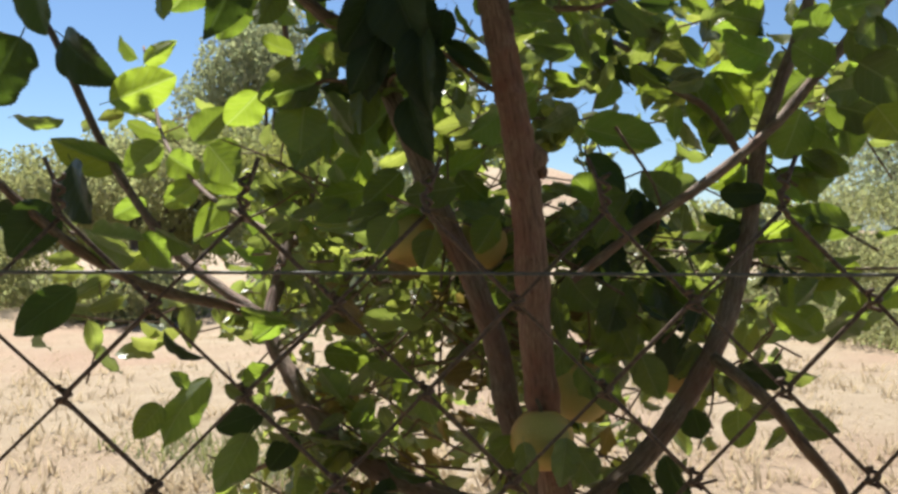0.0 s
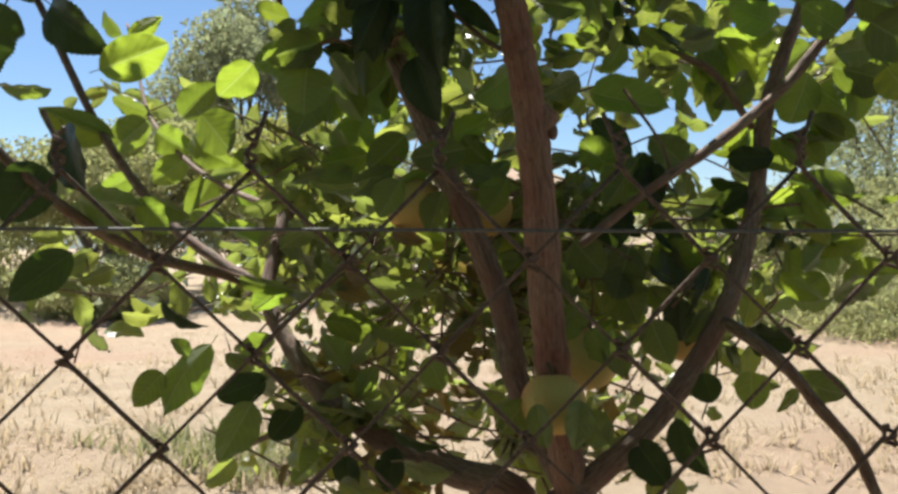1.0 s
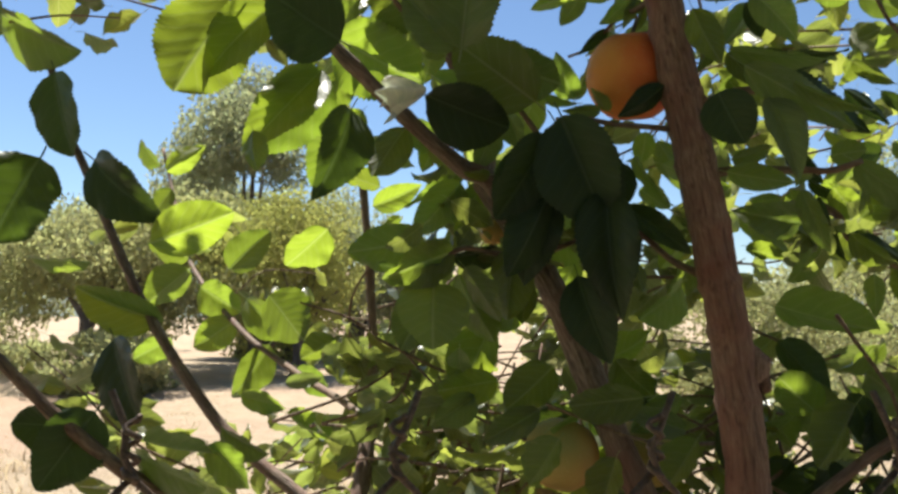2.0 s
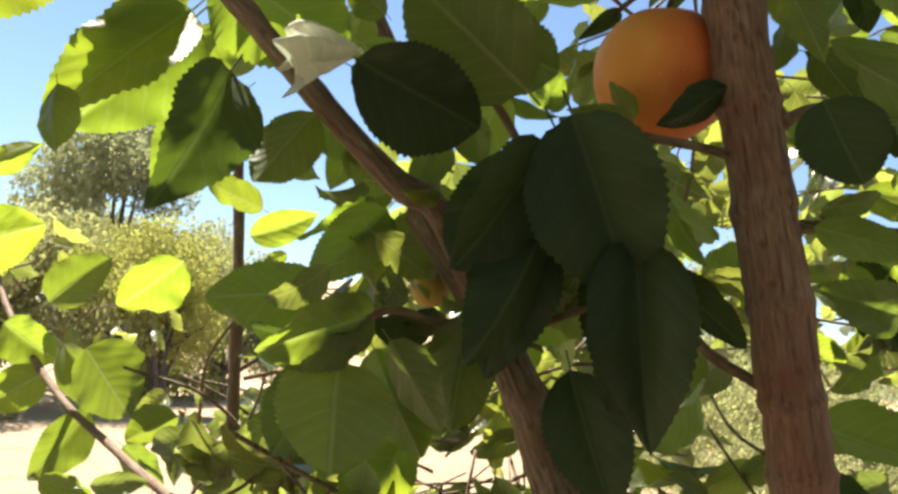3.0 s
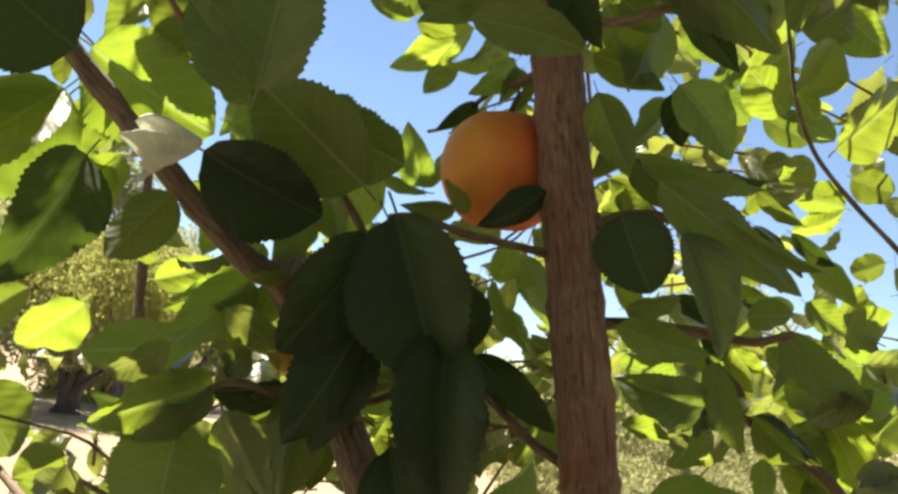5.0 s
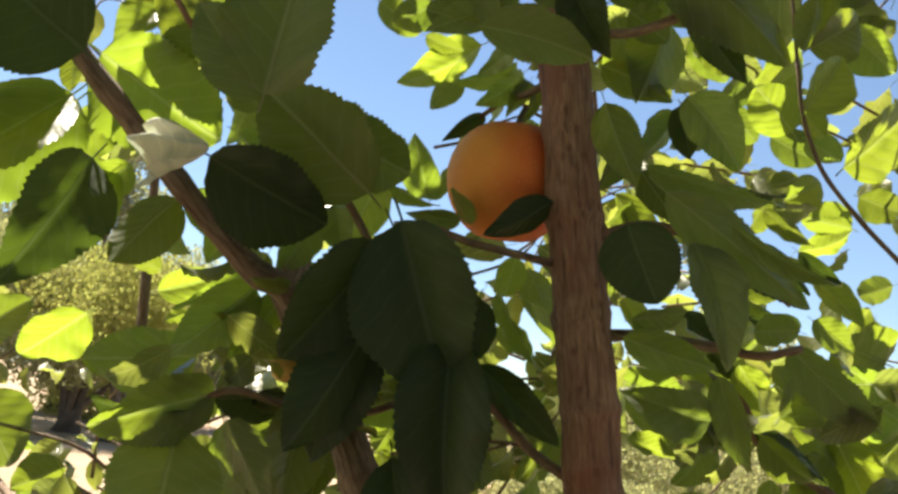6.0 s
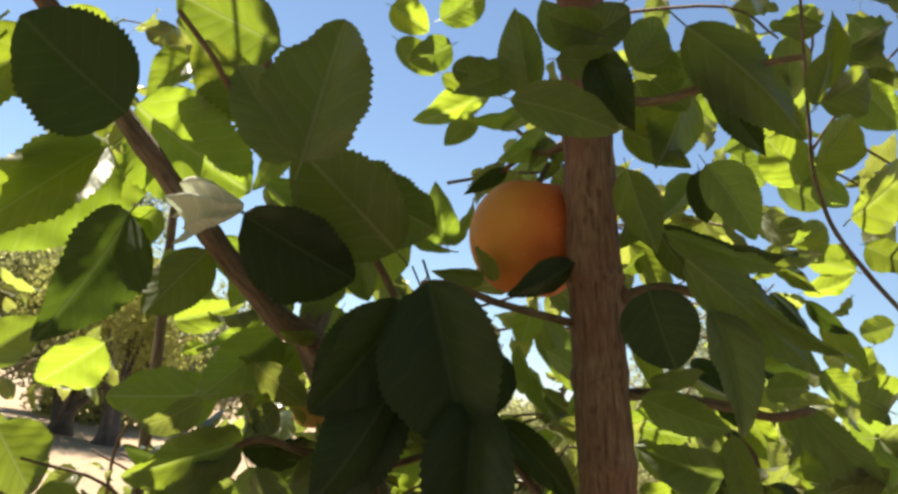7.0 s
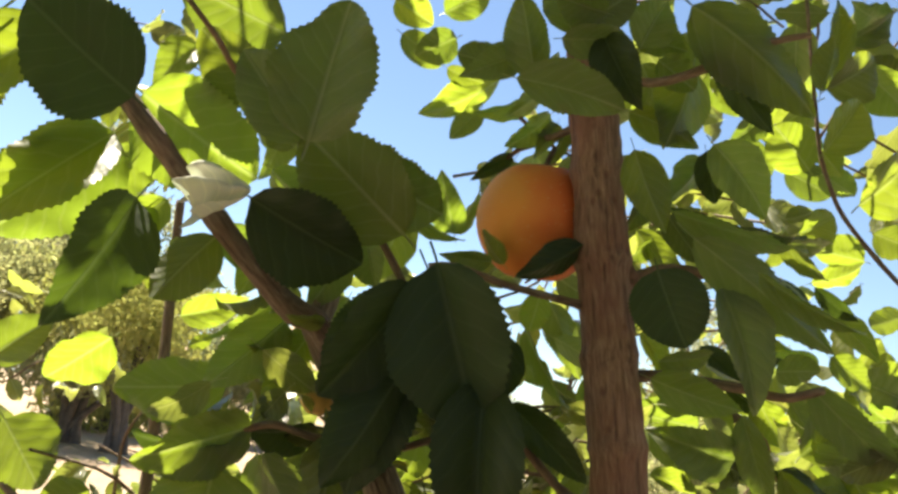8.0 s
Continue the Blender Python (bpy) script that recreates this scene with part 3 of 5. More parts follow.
for z, sag in ((1.387, 0.003), (0.75, 0.006), (0.12, 0.004)):
    line = [Vector((-1.8 + 0.1 * i, fence_y(-1.8 + 0.1 * i, z) - 0.006, z - sag * math.sin(i * 0.35))) for i in range(37)]
    verts, faces = tube(line, [0.0013] * len(line), 6)
    mesh_object("line_wire", verts, faces, LINE_WIRE, fence)
for x in (-1.75, 1.72):
    verts, faces = tube([Vector((x, fence_y(x) + 0.03, -0.1)), Vector((x, fence_y(x) + 0.03, 0.7)), Vector((x, fence_y(x) + 0.03, 1.5))], [0.03] * 3, 14)
    mesh_object("post", verts, faces, WIRE, fence)

# ---- the tree ----

# trunk and main stems
trunk = branch([(0.130, 0.740, 0.000), (0.120, 0.730, 0.500), (0.110, 0.725, 0.950), (0.098, 0.720, 1.170)], 0.0340, 0.0210, BARK)
stem_main = branch([(0.098, 0.720, 1.170), (0.085, 0.708, 1.250), (0.076, 0.705, 1.330), (0.071, 0.703, 1.420), (0.064, 0.702, 1.475), (0.060, 0.701, 1.508), (0.055, 0.700, 1.533), (0.049, 0.700, 1.568), (0.042, 0.700, 1.604), (0.035, 0.700, 1.642), (0.028, 0.700, 1.681), (0.021, 0.700, 1.721), (0.014, 0.702, 1.764), (-0.006, 0.712, 1.870), (-0.050, 0.725, 2.020)], 0.0138, 0.0112, BARK)
stem_left = branch([(0.098, 0.725, 1.170), (0.058, 0.750, 1.250), (0.045, 0.755, 1.315), (0.026, 0.755, 1.371), (0.003, 0.755, 1.421), (-0.027, 0.757, 1.492), (-0.041, 0.757, 1.525), (-0.057, 0.770, 1.557), (-0.088, 0.795, 1.605)], 0.0118, 0.0085)
limb_front = branch([(-0.057, 0.770, 1.557), (-0.084, 0.752, 1.598), (-0.104, 0.748, 1.608), (-0.138, 0.742, 1.637), (-0.165, 0.736, 1.662), (-0.191, 0.728, 1.687), (-0.211, 0.715, 1.708), (-0.245, 0.695, 1.740)], 0.0064, 0.0042)
limb_back = branch([(-0.088, 0.795, 1.605), (-0.085, 0.820, 1.640), (-0.103, 0.850, 1.694), (-0.124, 0.880, 1.751), (-0.143, 0.930, 1.785), (-0.203, 1.000, 1.938)], 0.0072, 0.0040)
limb_right = branch([(0.098, 0.715, 1.170), (0.169, 0.720, 1.233), (0.227, 0.740, 1.312), (0.260, 0.770, 1.379), (0.278, 0.790, 1.441), (0.288, 0.800, 1.495), (0.313, 0.820, 1.556), (0.340, 0.840, 1.610), (0.361, 0.860, 1.671), (0.394, 0.900, 1.778)], 0.0098, 0.0050)
limb_cross = branch([(0.110, 0.740, 1.376), (0.158, 0.735, 1.415), (0.191, 0.730, 1.439), (0.218, 0.727, 1.457), (0.282, 0.750, 1.506), (0.322, 0.760, 1.550), (0.366, 0.770, 1.597), (0.406, 0.780, 1.640), (0.452, 0.800, 1.703)], 0.0036, 0.0056)
limb_low_left = branch([(0.110, 0.728, 1.060), (0.085, 0.735, 1.105), (0.053, 0.745, 1.163), (0.004, 0.760, 1.177), (-0.037, 0.775, 1.191), (-0.079, 0.790, 1.210), (-0.125, 0.815, 1.240), (-0.159, 0.840, 1.281), (-0.187, 0.870, 1.327), (-0.183, 0.930, 1.407), (-0.187, 0.980, 1.460)], 0.0165, 0.0052)
twig_front_left = branch([(-0.185, 0.860, 1.331), (-0.214, 0.820, 1.349), (-0.267, 0.770, 1.368), (-0.312, 0.730, 1.400), (-0.342, 0.710, 1.430), (-0.371, 0.700, 1.460), (-0.423, 0.690, 1.517)], 0.0055, 0.0035)
twig_arch = branch([(-0.187, 0.870, 1.330), (-0.250, 0.900, 1.365), (-0.314, 0.930, 1.409), (-0.385, 0.960, 1.493), (-0.436, 0.990, 1.571), (-0.487, 1.020, 1.659), (-0.516, 1.030, 1.706), (-0.535, 1.040, 1.773)], 0.0062, 0.0036)
twig_pale = branch([(-0.187, 0.870, 1.330), (-0.187, 0.950, 1.406), (-0.270, 1.070, 1.443), (-0.360, 1.170, 1.489), (-0.480, 1.350, 1.581), (-0.552, 1.480, 1.701), (-0.582, 1.520, 1.772)], 0.0040, 0.0024)
twig_upright = branch([(-0.187, 0.980, 1.410), (-0.189, 1.030, 1.433), (-0.190, 1.030, 1.477), (-0.194, 1.030, 1.538), (-0.199, 1.030, 1.601), (-0.206, 1.028, 1.664), (-0.209, 1.020, 1.708)], 0.0056, 0.0034)
twig_low_right = branch([(0.227, 0.740, 1.312), (0.240, 0.690, 1.298), (0.256, 0.670, 1.281), (0.276, 0.660, 1.253), (0.297, 0.650, 1.225), (0.312, 0.640, 1.186)], 0.0055, 0.0040)
spur = branch([(0.035, 0.702, 1.624), (0.016, 0.698, 1.625), (0.003, 0.698, 1.626), (-0.012, 0.700, 1.628), (-0.033, 0.700, 1.632), (-0.045, 0.700, 1.630)], 0.0020, 0.0014)
twig_mid = branch([(0.053, 0.704, 1.520), (0.051, 0.712, 1.531), (0.032, 0.720, 1.543), (0.013, 0.715, 1.558), (0.000, 0.710, 1.567), (-0.019, 0.705, 1.578)], 0.0026, 0.0018)
twig_mid_low = branch([(-0.050, 0.757, 1.548), (-0.043, 0.722, 1.550), (-0.027, 0.720, 1.557), (-0.016, 0.710, 1.562)], 0.0018, 0.0014)
twig_mid_left = branch([(-0.060, 0.770, 1.560), (-0.076, 0.750, 1.549), (-0.100, 0.742, 1.552), (-0.116, 0.738, 1.545), (-0.130, 0.735, 1.532)], 0.0020, 0.0014)
twig_top_left = branch([(-0.052, 0.735, 1.627), (-0.066, 0.730, 1.644), (-0.087, 0.725, 1.662), (-0.110, 0.715, 1.681), (-0.127, 0.710, 1.692), (-0.143, 0.700, 1.701), (-0.152, 0.690, 1.710), (-0.166, 0.675, 1.720)], 0.0019, 0.0012)
twig_right = branch([(0.038, 0.702, 1.628), (0.056, 0.698, 1.645), (0.078, 0.695, 1.648), (0.104, 0.690, 1.640), (0.135, 0.690, 1.622)], 0.0028, 0.0016)
twig_right_low = branch([(0.045, 0.702, 1.595), (0.070, 0.700, 1.599), (0.108, 0.700, 1.599), (0.122, 0.690, 1.597), (0.141, 0.690, 1.603)], 0.0028, 0.0018)
twig_right_top = branch([(0.018, 0.702, 1.740), (0.040, 0.680, 1.728), (0.063, 0.664, 1.735), (0.080, 0.655, 1.745), (0.100, 0.650, 1.752)], 0.0024, 0.0014)
twig_hang = branch([(0.197, 0.820, 1.900), (0.200, 0.810, 1.830), (0.199, 0.800, 1.790), (0.204, 0.800, 1.762), (0.216, 0.800, 1.734), (0.229, 0.800, 1.718), (0.249, 0.800, 1.700), (0.272, 0.800, 1.682), (0.316, 0.805, 1.652)], 0.0011, 0.0017)
twig_low_back = branch([(0.165, 0.860, 1.610), (0.173, 0.800, 1.584), (0.185, 0.800, 1.565), (0.215, 0.800, 1.548), (0.244, 0.800, 1.529), (0.275, 0.795, 1.480)], 0.0030, 0.0034)
twig_top = branch([(0.022, 0.706, 1.715), (0.014, 0.740, 1.716), (0.008, 0.752, 1.718), (-0.004, 0.766, 1.708)], 0.0020, 0.0013)

# unseen limbs added to carry the shading foliage of the upper crown
leader = branch([(-0.050, 0.725, 2.020), (-0.060, 0.730, 2.200), (-0.030, 0.720, 2.500), (0.000, 0.680, 2.800), (0.030, 0.620, 3.050)], 0.0102, 0.0040)
upper_left = branch([(-0.055, 0.728, 2.120), (-0.200, 0.780, 2.280), (-0.420, 0.700, 2.500), (-0.700, 0.500, 2.700), (-0.950, 0.300, 2.850)], 0.0075, 0.0030)
upper_far = branch([(-0.420, 0.700, 2.500), (-0.800, 0.400, 2.520), (-1.200, 0.150, 2.600), (-1.650, 0.000, 2.700)], 0.0060, 0.0025)
upper_back = branch([(-0.055, 0.728, 2.160), (-0.150, 0.900, 2.250), (-0.300, 1.150, 2.320), (-0.500, 1.350, 2.400)], 0.0075, 0.0030)
upper_right = branch([(-0.050, 0.725, 2.250), (0.120, 0.750, 2.380), (0.320, 0.700, 2.550), (0.550, 0.500, 2.750), (0.800, 0.300, 2.900)], 0.0075, 0.0030)
upper_front = branch([(-0.040, 0.720, 2.400), (-0.050, 0.500, 2.500), (-0.100, 0.250, 2.620), (-0.150, 0.000, 2.700)], 0.0060, 0.0025)
upper_side = branch([(0.120, 0.750, 2.380), (0.250, 0.950, 2.320), (0.400, 1.100, 2.300)], 0.0060, 0.0025)

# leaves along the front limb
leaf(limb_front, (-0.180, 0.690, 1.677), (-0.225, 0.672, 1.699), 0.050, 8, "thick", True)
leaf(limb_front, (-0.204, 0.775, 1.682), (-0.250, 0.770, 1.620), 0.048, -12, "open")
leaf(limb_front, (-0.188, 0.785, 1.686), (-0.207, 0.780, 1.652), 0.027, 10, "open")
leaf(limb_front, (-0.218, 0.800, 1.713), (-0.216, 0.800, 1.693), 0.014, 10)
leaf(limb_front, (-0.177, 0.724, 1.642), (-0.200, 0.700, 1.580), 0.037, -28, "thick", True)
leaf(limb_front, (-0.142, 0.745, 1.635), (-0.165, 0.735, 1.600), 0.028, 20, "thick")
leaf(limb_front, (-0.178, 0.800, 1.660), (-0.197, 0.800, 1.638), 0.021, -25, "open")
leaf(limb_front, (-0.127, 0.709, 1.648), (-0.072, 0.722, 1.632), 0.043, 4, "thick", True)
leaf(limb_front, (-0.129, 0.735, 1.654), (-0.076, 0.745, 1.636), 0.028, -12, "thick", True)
leaf(limb_front, (-0.193, 0.757, 1.702), (-0.131, 0.762, 1.669), 0.054, -4, "open")
leaf(twig_top_left, (-0.131, 0.745, 1.705), (-0.167, 0.735, 1.734), 0.032, -12, "open")
leaf(twig_top_left, (-0.132, 0.780, 1.759), (-0.192, 0.780, 1.773), 0.044, -10, "open")
leaf(limb_front, (-0.225, 0.800, 1.759), (-0.260, 0.790, 1.721), 0.037, -12, "open")
leaf(limb_front, (-0.177, 0.790, 1.746), (-0.197, 0.780, 1.712), 0.023, 12, "thick")
leaf(limb_front, (-0.160, 0.800, 1.745), (-0.170, 0.800, 1.723), 0.014, -15, "open")
leaf(twig_top_left, (-0.105, 0.665, 1.664), (-0.097, 0.655, 1.723), 0.046, -14, "thick")
leaf(twig_top_left, (-0.107, 0.705, 1.677), (-0.143, 0.700, 1.710), 0.031, 14, "thick")
leaf(twig_top_left, (-0.115, 0.760, 1.690), (-0.134, 0.760, 1.707), 0.021, -30)
leaf(twig_top_left, (-0.057, 0.709, 1.644), (-0.107, 0.700, 1.682), 0.048, -8, "thick")
leaf(twig_top_left, (-0.087, 0.735, 1.683), (-0.038, 0.735, 1.662), 0.039, 12, "thick")
leaf(limb_back, (-0.127, 0.830, 1.723), (-0.136, 0.820, 1.686), 0.019, -35, "open")
leaf(limb_back, (-0.127, 0.800, 1.687), (-0.091, 0.790, 1.660), 0.021, 28, "open")
leaf(limb_back, (-0.144, 0.860, 1.745), (-0.122, 0.860, 1.707), 0.017, 20)
# leaves round the fruit
leaf(limb_back, (-0.016, 0.827, 1.676), (-0.029, 0.813, 1.711), 0.021, -8)
leaf(limb_back, (-0.014, 0.840, 1.679), (-0.005, 0.830, 1.710), 0.014, 30, "open")
leaf(limb_back, (-0.046, 0.820, 1.682), (-0.063, 0.820, 1.640), 0.027, -16, "open")
leaf(limb_back, (-0.050, 0.840, 1.691), (-0.009, 0.830, 1.673), 0.014, 25, "open")
leaf(spur, (-0.014, 0.715, 1.640), (-0.040, 0.710, 1.639), 0.009, 10)
leaf(spur, (0.022, 0.694, 1.651), (-0.006, 0.694, 1.629), 0.016, 6, "thick", True)
leaf(spur, (-0.008, 0.716, 1.640), (-0.021, 0.716, 1.654), 0.010, -18)
leaf(twig_top, (-0.000, 0.766, 1.711), (-0.022, 0.766, 1.693), 0.009, 12, "thick", True)
leaf(twig_top, (0.015, 0.755, 1.734), (-0.007, 0.750, 1.708), 0.014, -12, "thick")
leaf(twig_top, (0.018, 0.750, 1.728), (0.008, 0.745, 1.704), 0.010, 14)
leaf(twig_top, (0.020, 0.740, 1.722), (0.014, 0.735, 1.699), 0.006, -20, "open")
leaf(stem_main, (-0.028, 0.650, 1.703), (0.019, 0.650, 1.701), 0.020, -22)
leaf(stem_main, (-0.015, 0.720, 1.746), (-0.044, 0.710, 1.726), 0.018, 12)
leaf(twig_top, (0.011, 0.760, 1.754), (-0.010, 0.750, 1.728), 0.018, -14)
leaf(limb_back, (-0.016, 0.970, 1.872), (-0.046, 0.970, 1.847), 0.030, -14, "open")
leaf(limb_back, (0.031, 1.000, 1.860), (-0.032, 0.990, 1.804), 0.039, -14, "open")
leaf(limb_back, (0.063, 1.000, 1.852), (0.010, 1.000, 1.824), 0.016, -25, "open")
leaf(limb_back, (0.021, 1.030, 1.839), (-0.000, 1.030, 1.806), 0.023, 12)
leaf(limb_back, (-0.019, 0.980, 1.849), (0.014, 0.980, 1.841), 0.017, 10)
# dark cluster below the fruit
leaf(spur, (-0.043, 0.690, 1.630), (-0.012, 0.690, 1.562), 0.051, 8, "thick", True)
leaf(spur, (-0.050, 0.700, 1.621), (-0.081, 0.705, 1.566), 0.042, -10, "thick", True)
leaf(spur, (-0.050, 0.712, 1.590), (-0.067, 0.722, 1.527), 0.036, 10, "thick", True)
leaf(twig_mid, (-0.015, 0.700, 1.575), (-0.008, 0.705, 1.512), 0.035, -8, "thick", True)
# backing leaves added behind the cluster to block light through it
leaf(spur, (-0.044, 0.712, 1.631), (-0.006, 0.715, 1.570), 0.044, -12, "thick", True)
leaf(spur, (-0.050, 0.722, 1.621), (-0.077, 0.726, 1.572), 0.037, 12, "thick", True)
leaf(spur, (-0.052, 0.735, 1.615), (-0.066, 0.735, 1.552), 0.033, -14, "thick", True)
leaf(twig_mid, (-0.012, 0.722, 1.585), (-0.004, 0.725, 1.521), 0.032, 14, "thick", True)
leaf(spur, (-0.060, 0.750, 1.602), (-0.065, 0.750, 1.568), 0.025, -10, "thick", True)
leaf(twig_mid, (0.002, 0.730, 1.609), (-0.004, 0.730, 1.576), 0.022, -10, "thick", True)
# leaves behind the cluster and beside the main stem
leaf(twig_mid, (0.011, 0.735, 1.614), (0.035, 0.725, 1.580), 0.014, 25)
leaf(twig_mid, (0.002, 0.715, 1.577), (0.042, 0.710, 1.548), 0.016, -24, "thick", True)
leaf(twig_mid, (0.034, 0.800, 1.645), (0.031, 0.800, 1.622), 0.017, 10, "open")
leaf(limb_back, (0.057, 0.860, 1.651), (0.081, 0.860, 1.603), 0.023, -14, "open")
leaf(limb_back, (0.046, 0.880, 1.614), (0.072, 0.880, 1.598), 0.021, 12, "open")
leaf(limb_back, (0.090, 0.900, 1.576), (0.067, 0.900, 1.549), 0.024, -14, "open")
leaf(limb_back, (0.043, 0.850, 1.583), (0.038, 0.850, 1.569), 0.014, 10)
leaf(twig_mid, (0.010, 0.740, 1.544), (0.016, 0.730, 1.523), 0.012, -12)
leaf(stem_main, (0.083, 0.840, 1.552), (0.061, 0.840, 1.521), 0.022, -14)
leaf(stem_main, (-0.011, 0.860, 1.552), (-0.021, 0.860, 1.527), 0.021, 12, "open")
leaf(stem_main, (-0.015, 0.900, 1.525), (-0.001, 0.900, 1.495), 0.021, -14, "open")
leaf(stem_left, (-0.055, 0.800, 1.533), (-0.057, 0.800, 1.501), 0.020, 14)
leaf(stem_left, (-0.074, 0.880, 1.542), (-0.099, 0.880, 1.523), 0.016, 12, "open")
leaf(stem_left, (-0.055, 0.830, 1.522), (-0.074, 0.830, 1.495), 0.021, -14, "open")
# leaves over the left stem
leaf(limb_back, (-0.104, 0.806, 1.607), (-0.138, 0.800, 1.562), 0.030, 12, "thick")
leaf(limb_back, (-0.105, 0.815, 1.607), (-0.118, 0.810, 1.572), 0.018, -40)
leaf(limb_back, (-0.110, 0.840, 1.619), (-0.147, 0.830, 1.589), 0.015, -22, "open")
leaf(twig_mid_left, (-0.098, 0.790, 1.580), (-0.118, 0.785, 1.560), 0.011, 14)
leaf(twig_mid_left, (-0.080, 0.765, 1.553), (-0.111, 0.755, 1.546), 0.025, -12, "thick", True)
leaf(twig_mid_left, (-0.109, 0.740, 1.550), (-0.155, 0.715, 1.531), 0.032, 14, "thick")
leaf(twig_mid_left, (-0.111, 0.750, 1.549), (-0.158, 0.730, 1.542), 0.023, -35, "thick", True)
leaf(twig_mid_left, (-0.122, 0.741, 1.529), (-0.124, 0.720, 1.485), 0.047, -10, "thick")
leaf(twig_mid_left, (-0.102, 0.735, 1.539), (-0.077, 0.730, 1.504), 0.025, 12, "thick")
leaf(stem_left, (-0.088, 0.800, 1.606), (-0.100, 0.800, 1.580), 0.019, 10, "thick")
leaf(stem_left, (-0.105, 0.800, 1.526), (-0.114, 0.800, 1.489), 0.022, -14)
# paler leaves behind the upright twig
leaf(twig_pale, (-0.237, 1.020, 1.593), (-0.281, 1.030, 1.557), 0.048, -16, "open")
leaf(twig_right, (0.092, 0.725, 1.671), (0.157, 0.715, 1.623), 0.028, -16, "thick", True)
leaf(twig_right, (0.079, 0.735, 1.689), (0.156, 0.735, 1.686), 0.020, 20, "thick", True)
leaf(twig_right_low, (0.209, 0.800, 1.629), (0.175, 0.800, 1.634), 0.017, 12, "thick", True)
leaf(twig_upright, (-0.162, 1.000, 1.603), (-0.177, 1.000, 1.594), 0.011, 20, "open")
leaf(twig_pale, (-0.283, 0.970, 1.525), (-0.248, 0.970, 1.485), 0.055, -14, "open")
leaf(twig_pale, (-0.224, 1.000, 1.483), (-0.258, 1.000, 1.465), 0.029, -14, "open")
leaf(twig_pale, (-0.177, 0.980, 1.482), (-0.230, 0.960, 1.465), 0.022, -28, "open")
leaf(twig_right_low, (0.148, 0.770, 1.593), (0.167, 0.770, 1.544), 0.013, 30, "thick", True)
leaf(twig_right_low, (0.173, 0.780, 1.569), (0.218, 0.780, 1.542), 0.015, -25, "thick", True)
# leaves of the hanging twig
leaf(twig_hang, (0.190, 0.776, 1.755), (0.207, 0.770, 1.791), 0.031, 10)
leaf(twig_hang, (0.205, 0.800, 1.808), (0.238, 0.800, 1.837), 0.034, 12)
leaf(twig_hang, (0.237, 0.810, 1.834), (0.272, 0.810, 1.808), 0.031, -12)
leaf(twig_hang, (0.261, 0.842, 1.751), (0.309, 0.840, 1.800), 0.050, 10)
leaf(twig_hang, (0.215, 0.830, 1.764), (0.189, 0.830, 1.792), 0.035, -8)
leaf(twig_hang, (0.268, 0.950, 1.809), (0.311, 0.950, 1.794), 0.030, -14, "open")
leaf(twig_hang, (0.288, 0.930, 1.804), (0.320, 0.930, 1.793), 0.025, 14, "open")
leaf(twig_hang, (0.228, 0.840, 1.784), (0.245, 0.840, 1.768), 0.019, -10)
leaf(twig_hang, (0.201, 0.800, 1.806), (0.207, 0.800, 1.848), 0.018, 14)
leaf(twig_hang, (0.293, 0.950, 1.875), (0.243, 0.950, 1.834), 0.041, -14, "open")
leaf(twig_hang, (0.189, 0.930, 1.870), (0.224, 0.930, 1.844), 0.032, -14, "open")
leaf(twig_hang, (0.248, 0.950, 1.854), (0.219, 0.950, 1.822), 0.025, 12, "open")
leaf(twig_hang, (0.272, 0.930, 1.751), (0.301, 0.930, 1.772), 0.027, -12, "open")
leaf(twig_hang, (0.242, 0.900, 1.743), (0.223, 0.900, 1.709), 0.026, -14, "open")
leaf(twig_hang, (0.249, 0.910, 1.735), (0.287, 0.910, 1.744), 0.022, 14)
leaf(twig_hang, (0.242, 0.900, 1.751), (0.264, 0.900, 1.763), 0.014, 10)
leaf(twig_hang, (0.286, 0.860, 1.740), (0.319, 0.860, 1.734), 0.025, 12)
leaf(twig_hang, (0.365, 0.980, 1.754), (0.318, 0.980, 1.759), 0.031, -20, "open")
leaf(twig_hang, (0.329, 1.000, 1.732), (0.380, 1.000, 1.758), 0.023, 14, "open")
leaf(twig_hang, (0.270, 1.000, 1.933), (0.312, 1.000, 1.926), 0.035, -14, "open")
leaf(twig_hang, (0.126, 0.950, 1.824), (0.145, 0.950, 1.872), 0.030, -14, "open")
leaf(twig_hang, (0.459, 1.050, 1.729), (0.424, 1.050, 1.712), 0.027, 12, "open")
leaf(twig_hang, (0.436, 1.050, 1.703), (0.414, 1.050, 1.668), 0.027, -12, "open")
leaf(twig_hang, (0.405, 1.000, 1.683), (0.401, 1.000, 1.650), 0.021, 14, "open")
